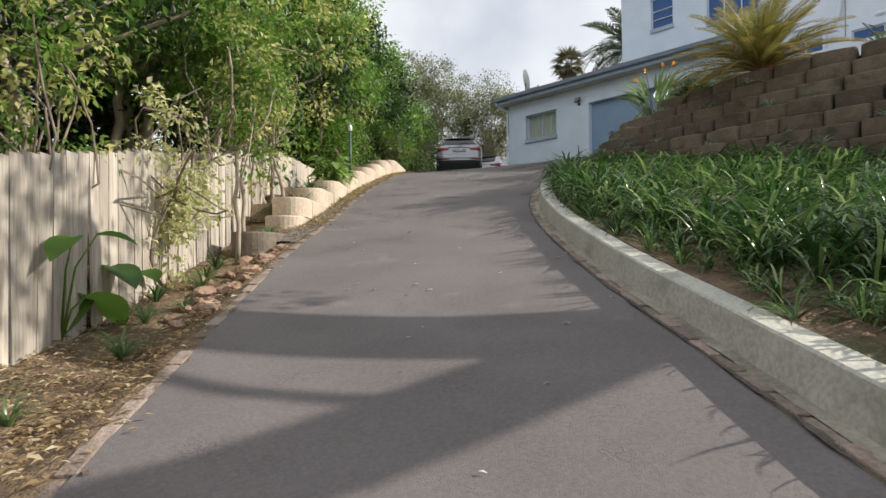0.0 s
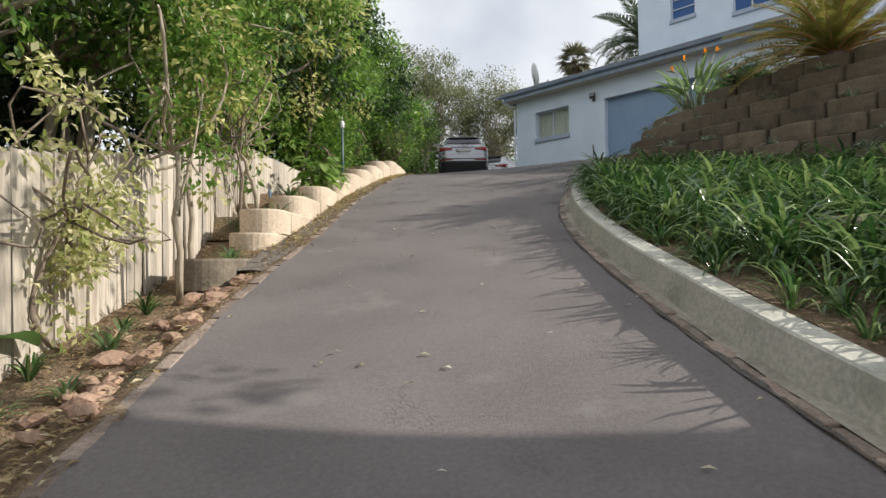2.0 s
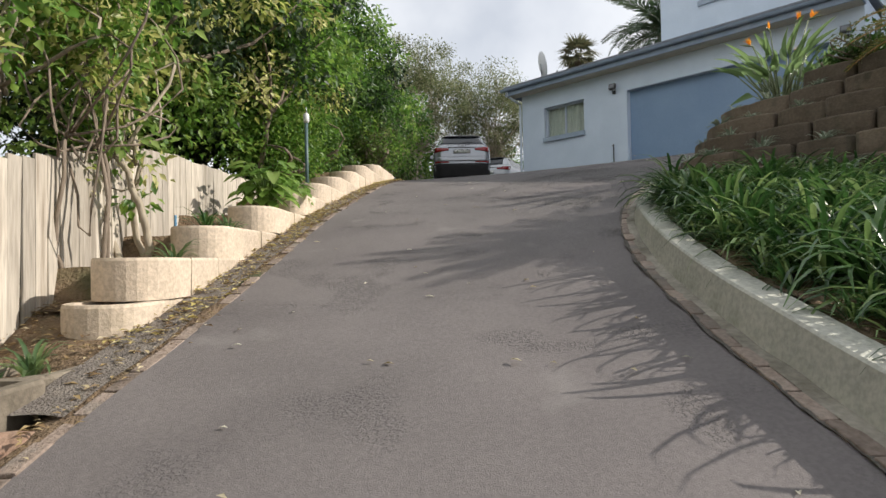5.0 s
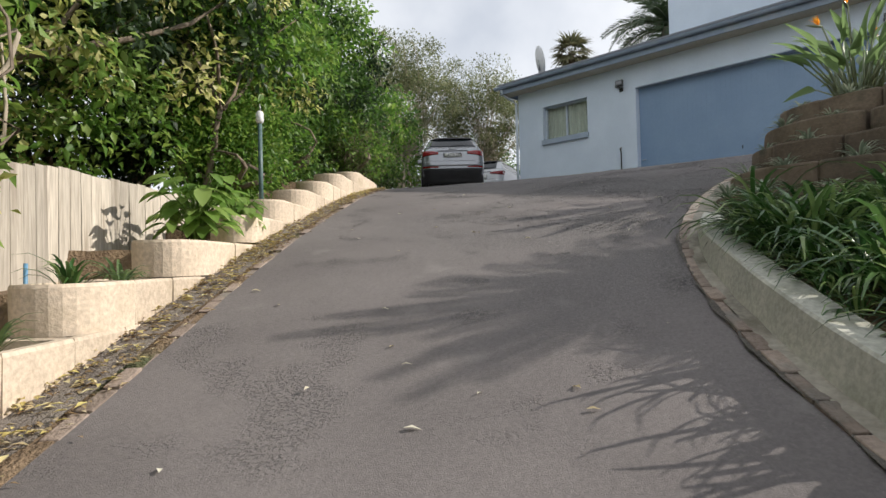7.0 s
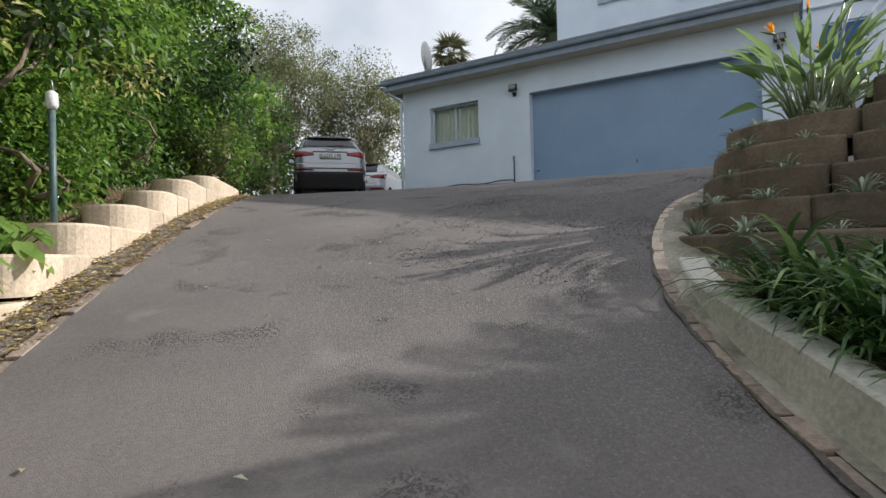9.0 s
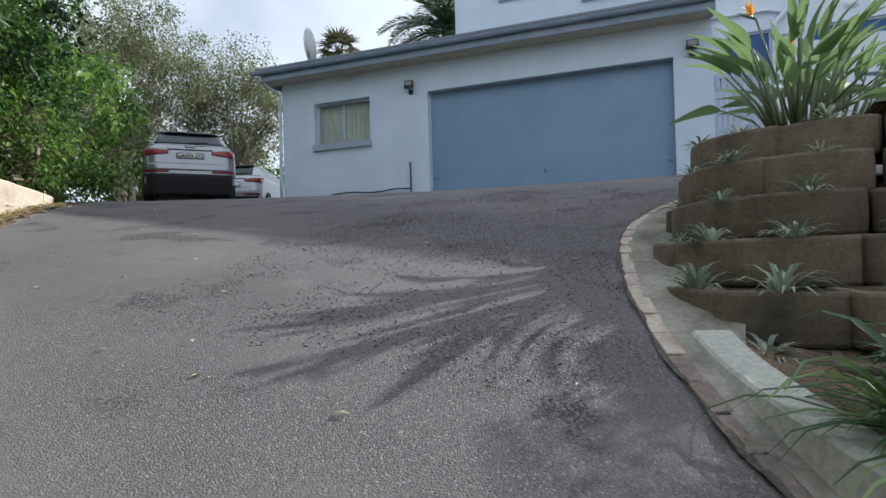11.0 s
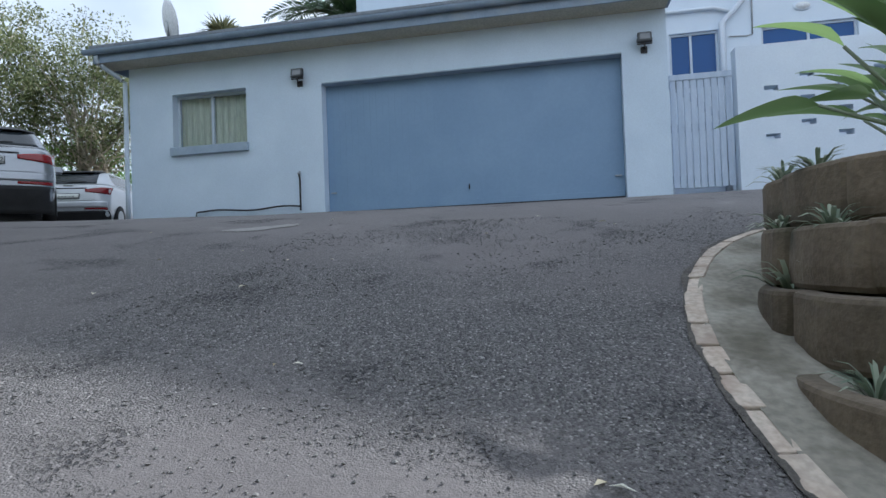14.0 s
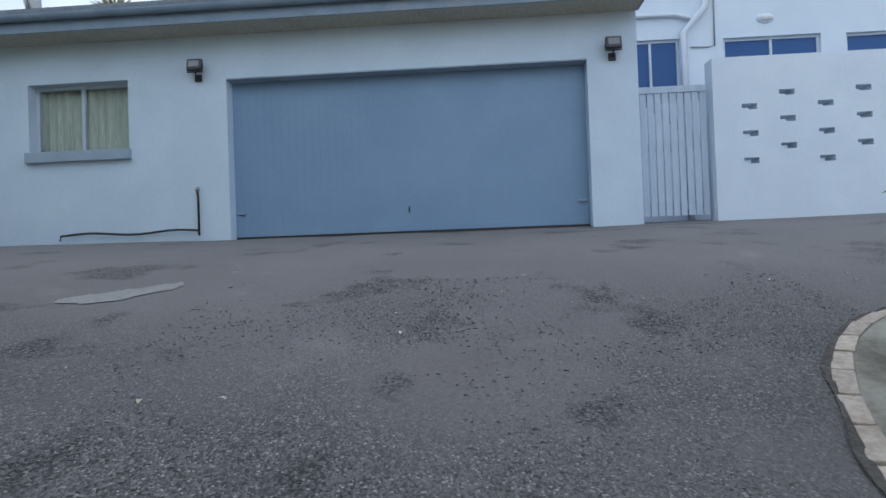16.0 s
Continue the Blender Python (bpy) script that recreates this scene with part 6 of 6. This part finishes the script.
# ---- fallen leaves and litter ----
def litter(name, pts, size, label, kind="stuff", lift=0.012, on_soil=False, tilt=0.22, mat=M_LITTER):
    n = len(pts)
    c = np.array([(x, y, (soil_z(x, y) if on_soil else gz(x, y)) + lift) for x, y in pts])
    w = rng.random(n) * 2 * math.pi
    d = np.stack([np.cos(w), np.sin(w), tilt + 0.4 * tilt * rng.normal(size=n)], -1)
    ln = size * (0.6 + 0.8 * rng.random(n))
    tagged(new(name, leaf_mesh(name, c, d, np.tile([0, 0, 1.0], (n, 1)) + rng.normal(size=(n, 3)) * 0.15, ln, ln * 0.38, mat)), label, "leaf litter", kind=kind)


pts = []
ll_ = between(LEFT, -2, 12)
for _ in range(8500):
    p = beside(ll_, -0.1 - 1.25 * rng.random() ** 1.2)[rng.integers(len(ll_))]
    pts.append(p + rng.normal(size=2) * 0.08)
gl_ = between(LEFT, 4, 12.5)
for _ in range(1000):
    p = beside(gl_, -0.08 - 0.3 * rng.random())[rng.integers(len(gl_))]
    pts.append(p + rng.normal(size=2) * 0.05)
litter("leaf_litter", pts, 0.055, "scattered dry brown and yellow leaves on the soil", lift=0.03, on_soil=True)
pts = []
for _ in range(900):
    p = beside(gl_, -0.06 - 0.34 * rng.random())[rng.integers(len(gl_))]
    pts.append(p + rng.normal(size=2) * 0.04)
litter("yellow_litter", pts, 0.06, "yellow and pale fallen leaves in the gritty strip", lift=0.035, mat=M_YELLOW)
pts = []
for _ in range(130):
    i = rng.integers(20, 150)
    w = rng.random()
    pts.append(lo_left[i] * (1 - w) + lo_right[i] * w)
litter("fallen_leaves", pts, 0.055, "single pale fallen leaves on the driveway", lift=0.014, tilt=0.06, mat=M_PALE_LEAF)

# ---- plants in planters, wall pockets and soil ----
rosettes = [strap_mesh("rosette_leaves", 38, 0.2, 0.016, M_GREY_PLANT, (0.6, 1.4), 4, 0.02) for _ in range(3)]
n_made = 0
for x, y, z, ang, k in POCKETS:
    if k < 7 and x < 13.2 and rng.random() < 0.8 and (y > 5.0 or rng.random() < 0.3):
        q = radians(ang)
        o = tagged(new("pocket_plant", rosettes[n_made % 3]), "small grey-green rosette plant in a wall pocket", "plant", "pocket plants")
        s_ = 0.75 + 0.6 * rng.random()
        o.matrix_basis = pose(x - math.sin(q) * 0.1, y + math.cos(q) * 0.1, z - 0.05, 0, 0, rng.random() * 360) @ Matrix.Scale(s_, 4)
        n_made += 1
tuft = [strap_mesh("tuft_leaves", 26, 0.34, 0.02, M_LILY, (0.7, 1.4), 5, 0.03), strap_mesh("tuft_leaves", 24, 0.3, 0.022, M_STREL, (0.7, 1.4), 5, 0.03)]
for i, (x, y, z, ang, s_, idx, n_) in enumerate(PLANTERS):
    if n_ == 3 and idx < 2 or n_ == 2 and idx == 1 or n_ == 0 and idx == 1:
        o = tagged(new("planter_plant", tuft[i % 2]), "grassy tuft growing in a sand-coloured planter", "plant", "planter plants")
        o.matrix_basis = pose(x, y, z - 0.02, 0, 0, rng.random() * 360)
for x, y in ((0.95, 4.2), (1.65, 5.02), (2.15, 5.89), (1.55, 5.45), (1.3, 4.9), (0.28, 3.46), (2.0, 5.6), (3.28, 7.0), (3.0, 6.75), (2.45, 6.35)):
    o = tagged(new("grass_tuft", tuft[rng.integers(2)]), "small grassy tuft in the soil strip", "plant", "soil tufts")
    o.matrix_basis = pose(x, y, soil_z(x, y), 0, 0, rng.random() * 360) @ Matrix.Scale(0.6 + 0.4 * rng.random(), 4)


def broad_plant(name, label, x, y, z, n, h, leaf, mat, wide=0.62):
    """A soft plant of broad leaves on stalks."""
    t = tagged(new(name), label, "plant")
    t.matrix_basis = pose(x, y, z)
    st, vs, fs = [], [], []
    for i in range(n):
        w = i * 2.399 + rng.random()
        r = 0.12 + 0.3 * rng.random() * h
        top = Vector((math.cos(w) * r, math.sin(w) * r, h * (0.3 + 0.7 * rng.random())))
        st.append(([(0, 0, 0), (top.x * 0.4, top.y * 0.4, top.z * 0.7), tuple(top)], [0.009, 0.007, 0.005]))
        f = Vector((math.cos(w + rng.normal() * 0.5), math.sin(w + rng.normal() * 0.5), -0.15 + 0.2 * rng.normal())).normalized()
        s_ = f.cross(Vector((0, 0, 1))).normalized()
        L = leaf * (0.7 + 0.6 * rng.random())
        b0 = len(vs)
        for k in range(7):
            q = k / 6
            wd = L * wide * 0.5 * math.sin(math.pi * min(1, 0.12 + 0.88 * q)) ** 0.8
            p = top + f * L * q + Vector((0, 0, -0.35 * L * q * q))
            vs += [p + s_ * wd + Vector((0, 0, wd * 0.3)), p, p - s_ * wd + Vector((0, 0, wd * 0.3))]
        for k in range(6):
            c_ = b0 + 3 * k
            fs += [(c_, c_ + 1, c_ + 4, c_ + 3), (c_ + 1, c_ + 2, c_ + 5, c_ + 4)]
    part("stalk", tubes("stalk", st, mat, 5), t)
    part("leaves", mesh_of("leaves", vs, fs, mat, True), t)


broad_plant("leafy_plant", "bright green broad-leaved bush in the planter by the post", 6.4, 10.25, 2.86, 90, 0.7, 0.19, M_BRIGHT)
broad_plant("leafy_plant", "bright green broad-leaved bush behind the planters", 7.0, 10.75, 3.0, 60, 0.5, 0.16, M_BRIGHT)
broad_plant("elephant_ear_plant", "plant with large dark green leaves by the fence", 1.08, 5.35, soil_z(1.08, 5.35), 5, 0.62, 0.42, M_LEAF_B, 0.8)
broad_plant("elephant_ear_plant", "plant with large glossy leaves at the soil edge", 0.72, 4.75, soil_z(0.72, 4.75), 6, 0.75, 0.36, M_LEAF_A, 0.8)


# ---- loose stone chips on the worn upper driveway ----
def chips(name, n, x0, x1, y0, y1):
    base = np.array([(1, 0, 0), (0, 1, 0), (-1, 0, 0), (0, -1, 0), (0, 0, 0.8), (0, 0, -0.5)], float)
    tri_ = np.array([(0, 1, 4), (1, 2, 4), (2, 3, 4), (3, 0, 4), (1, 0, 5), (2, 1, 5), (3, 2, 5), (0, 3, 5)])
    vs_, fs_, k = [], [], 0
    while k < n:
        x, y = x0 + (x1 - x0) * rng.random(), y0 + (y1 - y0) * rng.random()
        if noise.noise(Vector((x * 0.9, y * 0.9, 1.0))) + 0.5 * noise.noise(Vector((x * 3, y * 3, 4.0))) < 0.7 * rng.random() - 0.25:
            continue
        d = np.min(np.linalg.norm(RIGHT - [x, y], axis=1))
        near = RIGHT[np.argmin(np.linalg.norm(RIGHT - [x, y], axis=1))]
        if d < 0.02 or y < near[1] and near[0] > 9 and x < 13.5:
            continue
        s_ = 0.003 + 0.005 * rng.random() ** 2
        w = rng.random() * 6.28
        c_, n_ = math.cos(w), math.sin(w)
        pts_ = base * [s_ * (1 + rng.random()), s_, s_ * 0.8] + rng.normal(size=(6, 3)) * s_ * 0.15
        vs_.append(np.stack([pts_[:, 0] * c_ - pts_[:, 1] * n_ + x, pts_[:, 0] * n_ + pts_[:, 1] * c_ + y, pts_[:, 2] + gz(x, y) + ripple(x, y, 1.4, 0.012) + 0.002], -1))
        fs_.append(tri_ + 6 * k)
        k += 1
    return mesh_of(name, np.concatenate(vs_), np.concatenate(fs_), M_STONE)


tagged(new("stone_chips", chips("stone_chips", 9000, 9.0, 14.6, 6.2, 9.9)), "loose grey stone chips on the worn asphalt", "gravel", kind="stuff")
